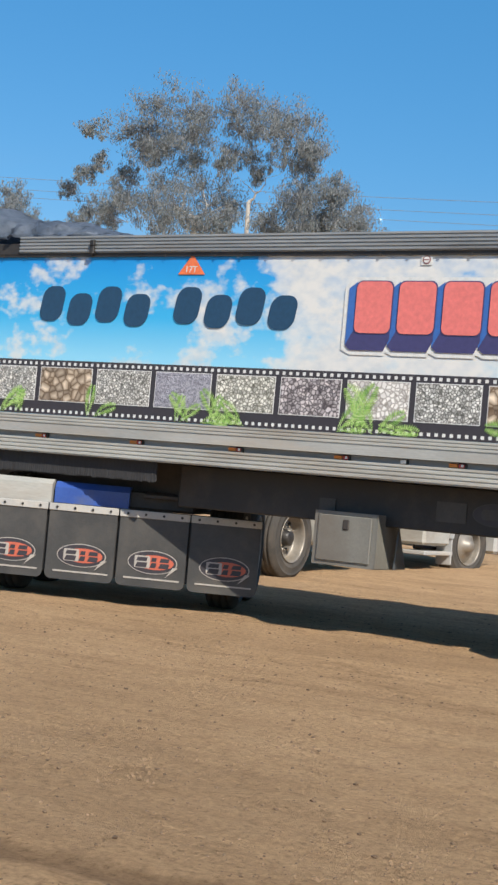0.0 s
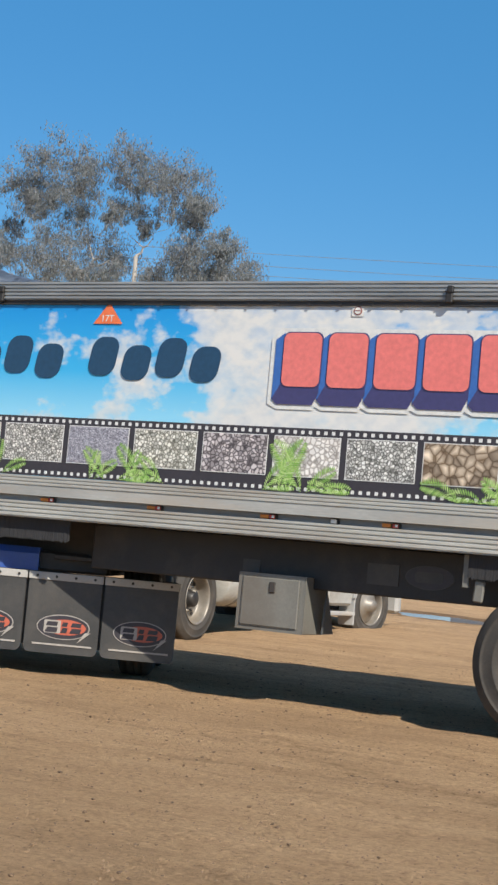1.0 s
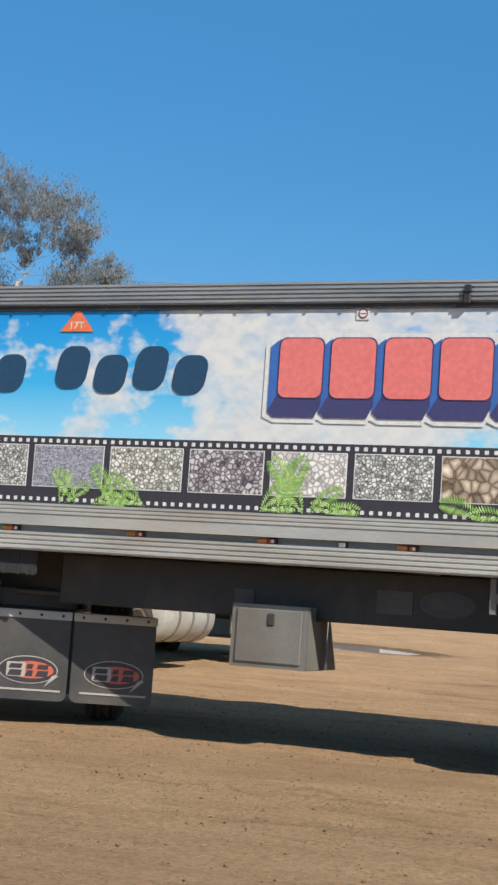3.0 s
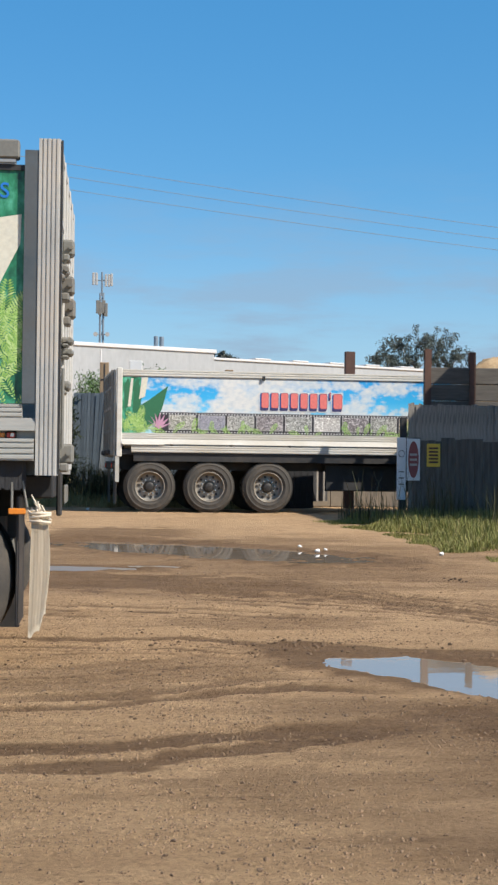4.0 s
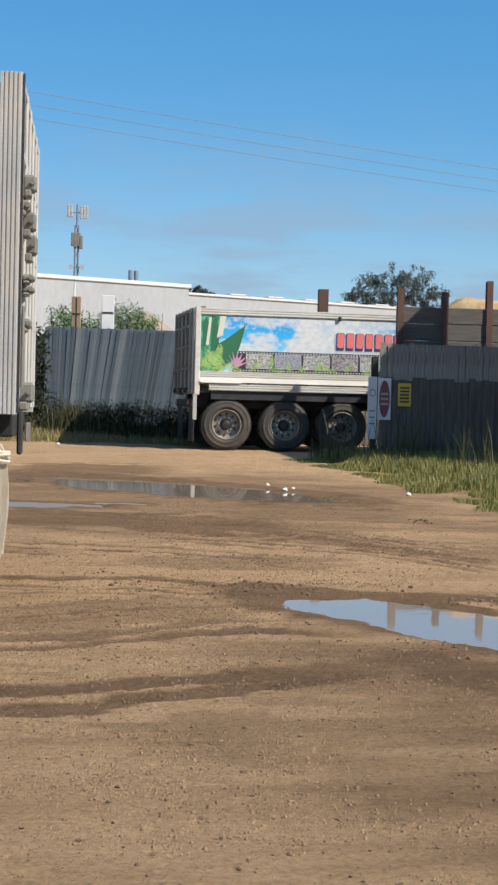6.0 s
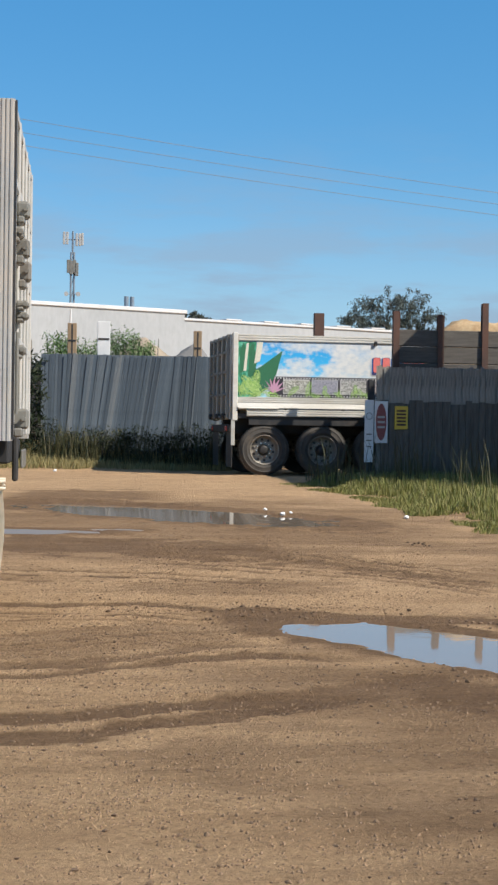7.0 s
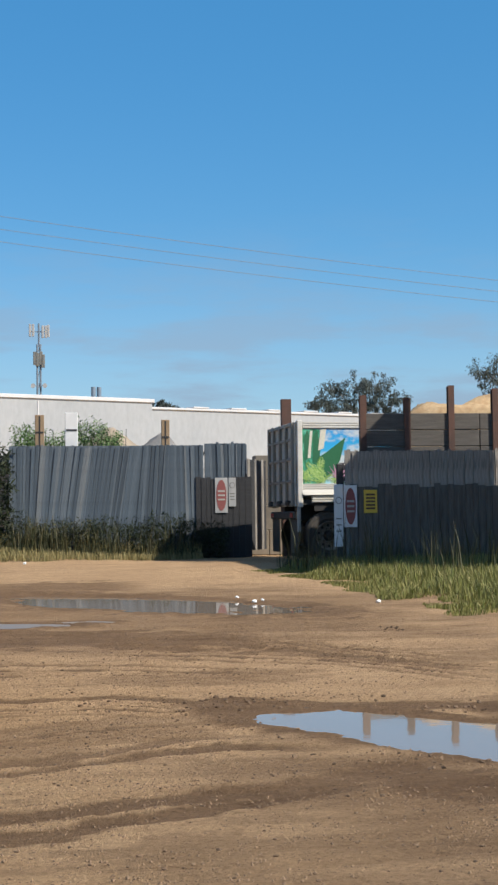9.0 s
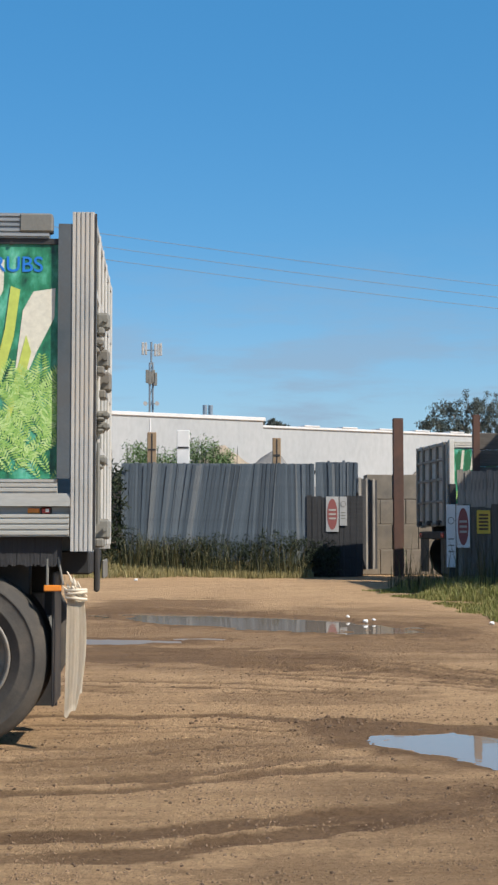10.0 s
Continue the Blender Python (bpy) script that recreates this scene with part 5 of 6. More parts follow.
    for x in (0.68, 1.88, 3.07):
        w = part("wheel", rod((x, 0.3, 0.515), (x, WIDE - 0.3, 0.515), 0.06), STEEL_BLACK, t, "turning axle with dusty wheels")
        w.data.transform(Matrix.Translation((-x, 0, -0.515)))
        w.location = (x, 0, 0.515)
        wheel(w, (0, 0.03, 0), 0, True, True)
        wheel(w, (0, WIDE - 0.03, 0), 180, False)
        wheels.append(w)
        part("mud_guard", box(x - 0.25, x + 0.25, 0.62, 0.70, 0.55, 0.9, 0.02), STEEL_BLACK, t)
    part("tool_crate", box(4.15, 4.6, 0.05, 0.5, 1.0, 1.42, 0.03), STEEL_BLACK, t, "dark side box")
    part("landing_frame", box(4.3, 7.6, 0.3, 0.36, 0.45, 1.0, 0.02), STEEL_BLACK, t, "dark underbody guard")
    return t, wheels


far, far_wheels = far_trailer()


# ---- fences and the yard behind ----
def paling_fence(name, label, x0, x1, y, z0, height, rnd, lean=0.0, slope=0.0, mat=PALING):
    f = thing(name, pose(x0, y, z0), label, "fence")
    w = 0.062
    n = int((x1 - x0) / w)
    tops = {}
    base = []
    for k in range(5):
        bm = bmesh.new()
        h = height - 0.012 * k
        w2 = 0.030 + 0.0025 * k
        prism([(-w2, 0), (w2, 0), (w2, h - 0.014 * (k % 2)), (-w2, h)], "y", -0.006, 0.006, bm)
        me = bpy.data.meshes.new("paling")
        bmesh.ops.recalc_face_normals(bm, faces=bm.faces)
        bm.to_mesh(me)
        bm.free()
        me.materials.append(mat)
        base.append(me)
    for i in range(n):
        p = new("paling", rnd.choice(base))
        p.parent = f
        lk = lean * max(0, math.sin(math.pi * min(1, i / n * 1.15)))
        p.matrix_basis = Matrix.Translation((i * w + 0.05, (0.0 if i % 2 else -0.005) + rnd.uniform(-0.002, 0.002) + slope * i * w, -0.02 - rnd.random() * 0.03)) @ Euler((rnd.uniform(-0.002, 0.002), lk + rnd.uniform(-0.012, 0.012) + 0.05 * noise.noise(Vector((i * 0.09, x0, 1))), rnd.uniform(-0.03, 0.03))).to_matrix().to_4x4()
    part("backing", box(0, x1 - x0 - 0.02, 0.0115, 0.0155, -0.05, height - 0.06), mat, f)
    for z in (0.35, height * 0.55, height - 0.3):
        part("fence_rail", box(0, x1 - x0, 0.026, 0.07, z, z + 0.09), TIMBER_DARK, f)
    for x in np.arange(0.1, x1 - x0, 2.4):
        part("fence_post", box(x, x + 0.1, 0.072, 0.17, -0.1, height - 0.15), TIMBER_DARK, f)
    return f


RN = random.Random(12)
paling_fence("paling_fence", "weathered paling fence with leaning boards, coloured blue-grey as in shade", 1.35, 5.75, 25.5, 0.33, 2.62, RN, 0.13)
paling_fence("paling_fence", "weathered paling fence beside the gate, coloured blue-grey as in shade", 5.76, 6.70, 25.55, 0.33, 2.66, RN, 0.0)
paling_fence("paling_fence", "grey paling fence behind tall grass, its lower part behind shade-dark boards", 7.76, 15.5, 19.0, 0.30, 2.20, RN, 0.0, 0.0, PALING_GREY)

# plain wall added out of view, only to keep the gate's fence in shade
tagged(link("shade_wall", box(11.8, 12.0, 12.4, 18.05, 0.1, 6.45, 0.01), SHED_WALL), "plain pale wall added out of view to cast shade", "wall", kind="structure")

# lower dark boards in front of the fence beside the gate; their colour paints its shade
def shade_boarding(x0, x1, y, z0, h, label, mat=SHADE_BOARDING):
    f = thing("board_panel", pose(x0, y, z0), label, "panel")
    x = 0.0
    while x < x1 - x0:
        w = RN.uniform(0.10, 0.16)
        p = part("board", box(x, x + w - 0.006, 0, 0.022, 0, h - RN.random() * 0.08), mat, f)
        p.location.y = RN.uniform(-0.01, 0.01)
        x += w
    return f


shade_boarding(7.84, 15.5, 18.93, 0.28, 1.55, "dark boards standing in for shade along the fence foot")
# stands in the sun, so near-black timber supplies the shade here
shade_boarding(5.55, 6.70, 25.45, 0.33, 1.85, "near-black boards standing in for shade beside the gate", TIMBER_DARK)


def sign_board(name, x, y, z0, w, h, label, mat, oval=False, tilt=0.0):
    s = thing(name, pose(x, y, z0, 0, tilt, 0), label, "sign")
    part("board", box(0, w, 0, 0.02, 0, h, 0.004), mat, s)
    if oval:
        e = part("oval", plate(ellipse(w / 2, h / 2, w * 0.40, h * 0.44), -0.002, 0.003), SIGN_RED, s, "dark red oval")
        for k in (0.62, 0.50, 0.38):
            part("text_bar", box(w * 0.22, w * 0.78, -0.009, -0.006, h * k - 0.02, h * k + 0.02), FADED_PRINT, e)
    elif name == "notice_board":
        for k in (0.8, 0.65, 0.5, 0.35, 0.2):
            part("text_bar", box(w * 0.15, w * 0.85, -0.004, -0.001, h * k - 0.018, h * k + 0.018), RUST, s)
    else:
        part("ring", plate(ellipse(w / 2, h * 0.74, w * 0.36, w * 0.40), -0.002, 0.003), STEEL_GREY, s)
        part("ring_middle", plate(ellipse(w / 2, h * 0.74, w * 0.28, w * 0.32), -0.006, 0.003), mat, s)
        for k in (0.45, 0.35, 0.25):
            part("text_bar", box(w * 0.2, w * 0.8, -0.004, -0.001, h * k - 0.012, h * k + 0.012), STEEL_GREY, s)
    return s


sign_board("speed_sign", 7.53, 18.925, 0.66, 0.17, 1.16, "narrow white sign with a ring on the fence end", BOARD_WHITE)
sign_board("oval_sign", 7.71, 18.895, 1.02, 0.25, 0.78, "white sign with a dark red oval", BOARD_WHITE, True)
sign_board("notice_board", 8.09, 18.895, 1.28, 0.25, 0.43, "yellow notice board with text lines", SIGN_YELLOW)
sign_board("oval_sign", 5.98, 25.418, 1.34, 0.29, 0.80, "white sign with a dark red oval by the gate", WHITE_BOARD, True)
sign_board("speed_sign", 6.29, 25.418, 1.48, 0.17, 0.66, "narrow white sign with a ring by the gate", WHITE_BOARD)
gp = thing("gate_post", pose(7.60, 18.95, 0.25), "short dark timber gate post", "post")
part("post", box(0, 0.12, 0, 0.12, 0, 1.95, 0.01), TIMBER_DARK, gp)

lg = thing("gate_leaf", pose(6.75, 25.5, 0.33, 0, 0, 62), "dark timber gate leaf standing open", "gate")
for i in range(8):
    part("board", box(i * 0.15, i * 0.15 + 0.142, 0, 0.022, 0.15, 2.25 - 0.02 * (i % 3)), TIMBER_DARK if i % 3 else PALING_GREY, lg)
part("rail", box(0, 1.2, 0.022, 0.07, 0.5, 0.6), TIMBER_DARK, lg)
part("rail", box(0, 1.2, 0.022, 0.07, 1.8, 1.9), TIMBER_DARK, lg)


def steel_post(x, y, z0, h, w, label, mat=RUST):
    p = thing("steel_post", pose(x, y, z0), label, "post")
    bm = box(0, w, 0, 0.02, 0, h)
    box(0, 0.022, 0.02, w, 0, h, 0, bm)
    box(w - 0.022, w, 0.02, w, 0, h, 0, bm)
    part("post", bm, mat, p)


steel_post(7.57, 25.6, 0.33, 3.62, 0.22, "tall rusty steel channel post")

blocks = thing("block_wall", pose(6.85, 27.2, 0.33), "stained concrete block wall behind the gate", "wall")
for r in range(4):
    for c in range(8):
        part("block", box(c * 0.62 + (0.3 if r % 2 else 0), c * 0.62 + 0.61 + (0.3 if r % 2 else 0), RN.uniform(0, 0.03), 0.6, r * 0.60, r * 0.60 + 0.59, 0.012), CONCRETE, blocks)


def sleeper_bay():
    """Retaining bay of heavy timber sleepers between steel posts, heaped with bark."""
    b = thing("storage_bay", pose(8.26, 20.0, 0.30), "dark timber storage bay between steel posts", "bay")
    for r in range(9):
        for c in range(3):
            part("sleeper", box(c * 2.4, c * 2.4 + 2.39, RN.uniform(0, 0.02), 0.12, r * 0.325, r * 0.325 + 0.318, 0.012), SLEEPER, b)
    for x, h in ((0.0, 3.27), (0.88, 3.22), (1.76, 3.46), (2.65, 3.4), (3.55, 3.4), (4.9, 3.4)):
        bm = box(x, x + 0.12, -0.045, -0.018, 0, h)
        box(x + 0.05, x + 0.065, -0.018, 0.15, 2.94, h, 0, bm)
        box(x + 0.02, x + 0.17, 0.15, 0.172, 0, h, 0, bm)
        part("bay_post", bm, RUST, b, "rusty steel post")
    return b


sleeper_bay()


def heap(name, x, y, z0, rx, ry, h, mat, label, seed, flat=1.0):
    n, k = 40, 14
    bm = bmesh.new()
    rings = []
    for j in range(k + 1):
        q = j / k
        row = []
        for i in range(n):
            a = 2 * math.pi * i / n
            w = 1 + 0.14 * noise.fractal(Vector((math.cos(a) * 1.4, math.sin(a) * 1.4, seed)), 1, 2, 3)
            z = h * (1 - q ** flat) * (1 + 0.10 * noise.fractal(Vector((q * 3 * math.cos(a), q * 3 * math.sin(a), seed + 5)), 1, 2, 4))
            row.append(bm.verts.new((rx * q * w * math.cos(a), ry * q * w * math.sin(a), max(-0.05, z))))
        rings.append(row)
    for p, q in zip(rings, rings[1:]):
        for i in range(n):
            bm.faces.new((p[i], p[(i + 1) % n], q[(i + 1) % n], q[i]))
    bmesh.ops.remove_doubles(bm, verts=bm.verts, dist=0.0005)
    ob = link(name, bm, mat, None, True)
    ob.location = (x, y, z0)
    return tagged(ob, label, "heap")


heap("bark_heap", 12.9, 20.9, 0.3, 4.3, 0.58, 3.2, ORANGE_MULCH, "heap of orange bark mulch in the timber bay", 3, 12)
heap("sand_heap", 4.0, 33.5, 0.3, 3.2, 2.2, 3.5, SAND, "pale sand heap behind the fence", 7, 1.3)
heap("rock_heap", 5.45, 34.5, 0.3, 2.9, 2.2, 3.42, GREY_HEAP, "grey crushed rock heap behind the fence", 11, 1.2)
heap("rock_heap", 9.9, 34.0, 0.3, 3.2, 2.0, 2.9, SAND, "low sandy heap behind the gate", 15, 1.2)

for x, z1, w, mat, lab in ((1.92, 3.62, 0.21, TIMBER_BROWN, "upright raw timber plank"), (2.60, 3.67, 0.29, BOARD_WHITE, "upright white board"), (4.80, 3.50, 0.19, TIMBER_BROWN, "upright raw timber plank")):
    p = thing("upright_plank", pose(x, 25.85, 0.33), lab + " behind the fence", "plank")
    part("plank", box(0, w, 0, 0.07, 0, z1 - 0.33, 0.01), mat, p)
    part("batten", box(0.02, w - 0.02, -0.012, 0.0, z1 - 0.75, z1 - 0.71), TIMBER_DARK, p)
    if mat == TIMBER_BROWN:
        part("dark_edge", box(w * 0.42, w * 0.58, -0.006, -0.001, 0.5, z1 - 0.36), TIMBER_DARK, p)

# parked machine and shed end at the fence's far end
mc = thing("parked_loader", pose(0.1, 30.5, 0.3), "dusty loader parked behind the hedge", "loader")
part("body", box(-0.6, 1.3, 0, 1.6, 0.6, 2.6, 0.12), STEEL_BLACK, mc)
part("cab", box(0.0, 0.8, 0.1, 1.5, 2.6, 3.35, 0.10), CONCRETE, mc, "dull cab")
part("cab_window", box(0.1, 0.7, 0.07, 0.095, 2.85, 3.2, 0.02), HUB, mc)
for x in (-0.3, 1.0):
    w = wheel(mc, (x, -0.1, 0.515), 0, False)


# ---- warehouse, mast, cables, distance ----
def warehouse():
    w = thing("warehouse", pose(6.93, 63.0, 0.3, 0, 0, 26), "long pale sheet-metal warehouse", "building")
    part("wall", box(-26, 0, 0, 14, 0, 6.48), SHED_WALL, w, "pale sheet wall")
    part("wall", box(0.02, 42, 0.4, 14, 0, 6.2), SHED_WALL, w, "lower pale sheet wall")
    part("roof_trim", box(-26.1, 0.1, -0.08, 14.1, 6.48, 6.66, 0.02), SHED_TRIM, w)
    part("roof_trim", box(0.1, 42.1, 0.32, 14.1, 6.2, 6.32, 0.02), SHED_TRIM, w)
    for x in np.arange(-24, 0, 6.0):
        part("wall_seam", box(x, x + 0.06, -0.03, 0.0, 0, 6.38), SHED_TRIM, w)
    for x in np.arange(2.5, 42, 2.2):
        part("roof_rib", box(x, x + 0.9, 0.30, 1.0, 6.32, 6.40, 0.02), SHED_TRIM, w)
    for x in (-2.62, -2.32):
        part("flue", rod((x, 1.0, 6.4), (x, 1.0, 7.22), 0.11, 12), GALV, w, "roof flue")


warehouse()


def mast():
    t = thing("phone_mast", pose(1.15, 100, 0.3), "grey steel phone mast with antenna panels", "mast")
    for dx in (-0.12, 0.12):
        part("leg", rod((dx, 0, 0), (dx * 0.9, 0, 13.6), 0.075, 8), GALV, t)
    br = bmesh.new()
    for i in range(16):
        rod((-0.11, 0, i * 0.85), (0.11, 0, i * 0.85 + 0.85), 0.025, 5, br)
    part("lattice", br, GALV, t)
    part("head_frame", rod((0, 0, 13.4), (0, 0, 15.1), 0.07, 8), GALV, t)
    for x, z in ((-0.62, 14.6), (-0.40, 14.6), (0.28, 14.5), (0.50, 14.5), (0.68, 14.55)):
        part("antenna_panel", box(x - 0.09, x + 0.09, -0.15, 0.0, z - 0.45, z + 0.45, 0.03), WHITE_BOARD, t, "pale antenna panel")
    part("antenna_arm", rod((-0.7, 0, 14.5), (0.75, 0, 14.5), 0.04, 6), GALV, t)
    for x, z in ((-0.28, 12.6), (-0.1, 12.5), (0.14, 12.6), (0.30, 12.4)):
        part("antenna_panel", box(x - 0.13, x + 0.13, -0.2, 0.0, z - 0.5, z + 0.45, 0.03), STEEL_GREY, t, "dark grey antenna panel")
    for x in (-0.42, 0.42):
        part("dish_arm", rod((0, 0, 10.6), (x, -0.12, 10.6), 0.03, 6), GALV, t)
        part("dish", rod((x, -0.1, 10.6), (x, -0.25, 10.6), 0.16, 12), WHITE_BOARD, t)


mast()


def cable(points, label):
    cu = bpy.data.curves.new("overhead_cable", "CURVE")
    cu.dimensions, cu.bevel_depth, cu.bevel_resolution = "3D", 0.011, 1
    sp = cu.splines.new("POLY")
    n = 60
    pts = []
    for p, q in zip(points, points[1:]):
        for i in range(n):
            k = i / n
            v = Vector(p).lerp(Vector(q), k)
            v.z -= 0.5 * 4 * k * (1 - k)
            pts.append(v)
    sp.points.add(len(pts) - 1)
    for s, v in zip(sp.points, pts):
        s.co = (*v, 1)
    ob = new("overhead_cable", cu)
    cu.materials.append(CABLE)
    tagged(ob, label, "cable", "overhead cables")


for dz, dl in ((0.0, 0.0), (-0.5, -0.55), (-0.98, -0.82)):
    cable([(-70, 40.5, 16.6 + dl), (-2, 47.9, 12.95 + dz), (48, 48.0, 8.1 + dz * 0.7)], "thin dark overhead cable across the sky")
    
def ridge():
    bm = bmesh.new()
    n = 120
    lo, hi = [], []
    for i in range(n + 1):
        x = -900 + 1800 * i / n
        h = 48 + 25 * math.exp(-((x - 25) / 85) ** 2) + 8 * noise.fractal(Vector((x * 0.008, 2, 2)), 1, 2, 4)
        lo.append(bm.verts.new((x, 900, -5)))
        hi.append((bm.verts.new((x, 900, h * 1.0)), bm.verts.new((x, 1100, -5))))
    for i in range(n):
        bm.faces.new((lo[i], lo[i + 1], hi[i + 1][0], hi[i][0]))
        bm.faces.new((hi[i][0], hi[i + 1][0], hi[i + 1][1], hi[i][1]))
    tagged(link("backdrop", bm, HAZE_HILL), "hazy bluish hills on the horizon", "hills", kind="structure")


ridge()


# ---- trees ----
def leaves(bm, centre, radius, count, size, rnd, droop=0.0):
    for _ in range(count):
        d = Vector((rnd.gauss(0, 1), rnd.gauss(0, 1), rnd.gauss(0, 1))).normalized() * radius * rnd.random() ** 0.45
        c = centre + Vector((d.x, d.y, d.z * 0.8))
        a = Vector((rnd.uniform(-1, 1), rnd.uniform(-1, 1), rnd.uniform(-1, 1) - droop)).normalized()
        b = a.cross(Vector((rnd.uniform(-1, 1), rnd.uniform(-1, 1), rnd.uniform(-1, 1)))).normalized()
        s = size * rnd.uniform(0.6, 1.4)
        v = [bm.verts.new(c - a * s), bm.verts.new(c + b * s * 0.24), bm.verts.new(c + a * s), bm.verts.new(c - b * s * 0.24)]
        bm.faces.new(v)


def gum_tree(x, y, z0, trunk_top, forks, label, seed, leaf, leaf_size, per, trunk_r=0.3, twig_spread=1.25, droop=0.9, many=1.0, clump=0.34):
    """A bare pale trunk that forks into limbs; each limb's end carries drooping leaf clumps. forks: crown points relative to the base."""
    rnd = random.Random(seed)
    t = thing("gum_tree", pose(x, y, z0), label, "tree")
    wood, crown, thin = bmesh.new(), bmesh.new(), bmesh.new()
    top = Vector(trunk_top)
    rod((0, 0, -0.2), top * 0.5 + Vector((0.12, 0, 0)), trunk_r, 10, wood, trunk_r * 0.8)
    rod(top * 0.5 + Vector((0.12, 0, 0)), top, trunk_r * 0.8, 10, wood, trunk_r * 0.62)
    knots = [(top, trunk_r * 0.66)]
    for f in sorted(forks, key=lambda f: (Vector(f[:3]) - top).length):
        end = Vector(f[:3])
        r = f[3]
        root, rad = min(knots, key=lambda n: (n[0] - end).length + 2.5 * max(0, n[0].z - end.z + 0.3) + 0.25 * (n[0] - top).length)
        length = (end - root).length
        bend = [root.lerp(end, k) + Vector((rnd.gauss(0, 1), rnd.gauss(0, 1), rnd.gauss(0.4, 0.6))) * 0.07 * length for k in (0.33, 0.66)] + [end]
        p, rp = root, rad * 0.72
        for q in bend:
            rod(p, q, rp, 7, wood, rp * 0.75)
            p, rp = q, rp * 0.75
            knots.append((q, rp))
        for _ in range(int((9 + r * 9) * many) if r else 0):
            d = Vector((rnd.gauss(0, 1), rnd.gauss(0, 1), rnd.gauss(0, 0.8))).normalized() * r * twig_spread * rnd.random() ** 0.6
            tip = end + d
            a0 = bend[1].lerp(end, rnd.uniform(0.0, 1.0))
            mid = a0.lerp(tip, 0.55) + Vector((0, 0, 0.12 * r))
            rod(a0, mid, max(0.010, rp * 0.26), 5, thin, max(0.008, rp * 0.16))
            rod(mid, tip, max(0.006, rp * 0.14), 4, thin, 0.003)
            leaves(crown, tip, r * clump * rnd.uniform(0.6, 1.4), per, leaf_size, rnd, droop)
            leaves(crown, tip - Vector((0, 0, r * 0.25)), r * 0.25, per // 2, leaf_size, rnd, droop * 2)
    part("trunk", wood, BARK, t, "pale smooth forked trunk and limbs")
    tagged(part("twig", thin, TWIG, t, "thin dark twigs"), kind="stuff")
    tagged(part("crown", crown, leaf, t, "sparse drooping grey-green leaves"), kind="stuff")
    return t


TR = random.Random(91)


def clumps(spots, share=1.0):
    """Leaf clumps of a crown from (x, z, radius), scattered a little in depth."""
    return [(x, TR.uniform(-0.9, 0.9), z - 0.6, r * 1.3 * share) for x, z, r in spots]


def limbs(spots):
    return [(x, TR.uniform(-0.2, 0.2), z, 0) for x, z in spots]


# tall gum with a broad crown; its lower boughs hang bushy round the trunk
gum_tree(-27.2, 34.6, 0.3, (0.0, 0, 10.4),
         limbs([(-0.4, 11.4), (-1.0, 12.7), (-2.2, 12.7), (-3.0, 13.2), (-2.6, 12.0), (-3.9, 12.0), (0.0, 13.2), (-0.7, 13.9), (-5.3, 12.0)])
         + clumps([(-1.7, 15.2, 0.58), (-0.8, 15.0, 0.64), (0.0, 14.7, 0.52), (-2.1, 14.6, 0.58), (-1.0, 14.3, 0.70), (-0.1, 14.0, 0.52), (-2.8, 14.4, 0.52), (-3.9, 14.6, 0.52), (-4.5, 14.3, 0.35), (-3.2, 14.0, 0.46), (-4.6, 13.3, 0.29)])
         + clumps([(-2.3, 13.7, 0.52), (-1.4, 13.4, 0.46), (-0.5, 13.3, 0.46), (-4.0, 12.9, 0.35), (-5.0, 12.8, 0.29), (-6.3, 12.4, 0.37), (-5.3, 11.4, 0.32), (-3.6, 12.1, 0.52), (-4.3, 11.5, 0.46), (-3.2, 11.5, 0.46), (-5.1, 11.0, 0.29), (-3.8, 11.0, 0.35)])
         + clumps([(-1.4, 12.2, 0.64), (-0.4, 12.3, 0.70), (0.4, 11.6, 0.70), (-0.7, 11.4, 0.75), (-1.7, 11.5, 0.58), (0.1, 10.9, 0.70), (1.0, 11.6, 0.46), (-0.9, 10.7, 0.52), (0.6, 10.5, 0.58), (1.4, 10.9, 0.46), (1.6, 10.3, 0.35)]),
         "broad gum tree with a leaning sparse crown", 22, GUM_LEAF, 0.058, 48, 0.17, 1.30, 1.3, 1.45, 0.52)
gum_tree(-24.83, 34.4, 0.3, (-0.05, 0, 10.9),
         limbs([(-0.4, 11.6), (-0.6, 12.6), (-0.5, 13.6), (0.3, 11.3), (0.7, 11.9), (1.2, 12.6), (1.3, 13.3), (0.9, 12.7), (0.4, 13.5), (0.0, 12.2)])
         + clumps([(-1.3, 14.9, 0.52), (-0.5, 15.0, 0.58), (0.4, 14.8, 0.58), (1.0, 14.4, 0.46), (-1.1, 14.3, 0.46), (-0.1, 14.2, 0.52), (0.8, 13.9, 0.46), (1.6, 13.8, 0.58), (2.2, 13.6, 0.52), (2.6, 13.1, 0.35), (1.9, 13.2, 0.46), (-1.0, 13.4, 0.41)])
         + clumps([(-0.4, 13.2, 0.41), (-0.9, 12.8, 0.29), (1.4, 13.0, 0.41), (2.2, 12.7, 0.29), (0.2, 12.5, 0.29)]),
         "tall pale-trunked gum tree with a sparse crown", 21, GUM_LEAF, 0.058, 40, 0.12, 1.30, 1.3, 1.45, 0.52)
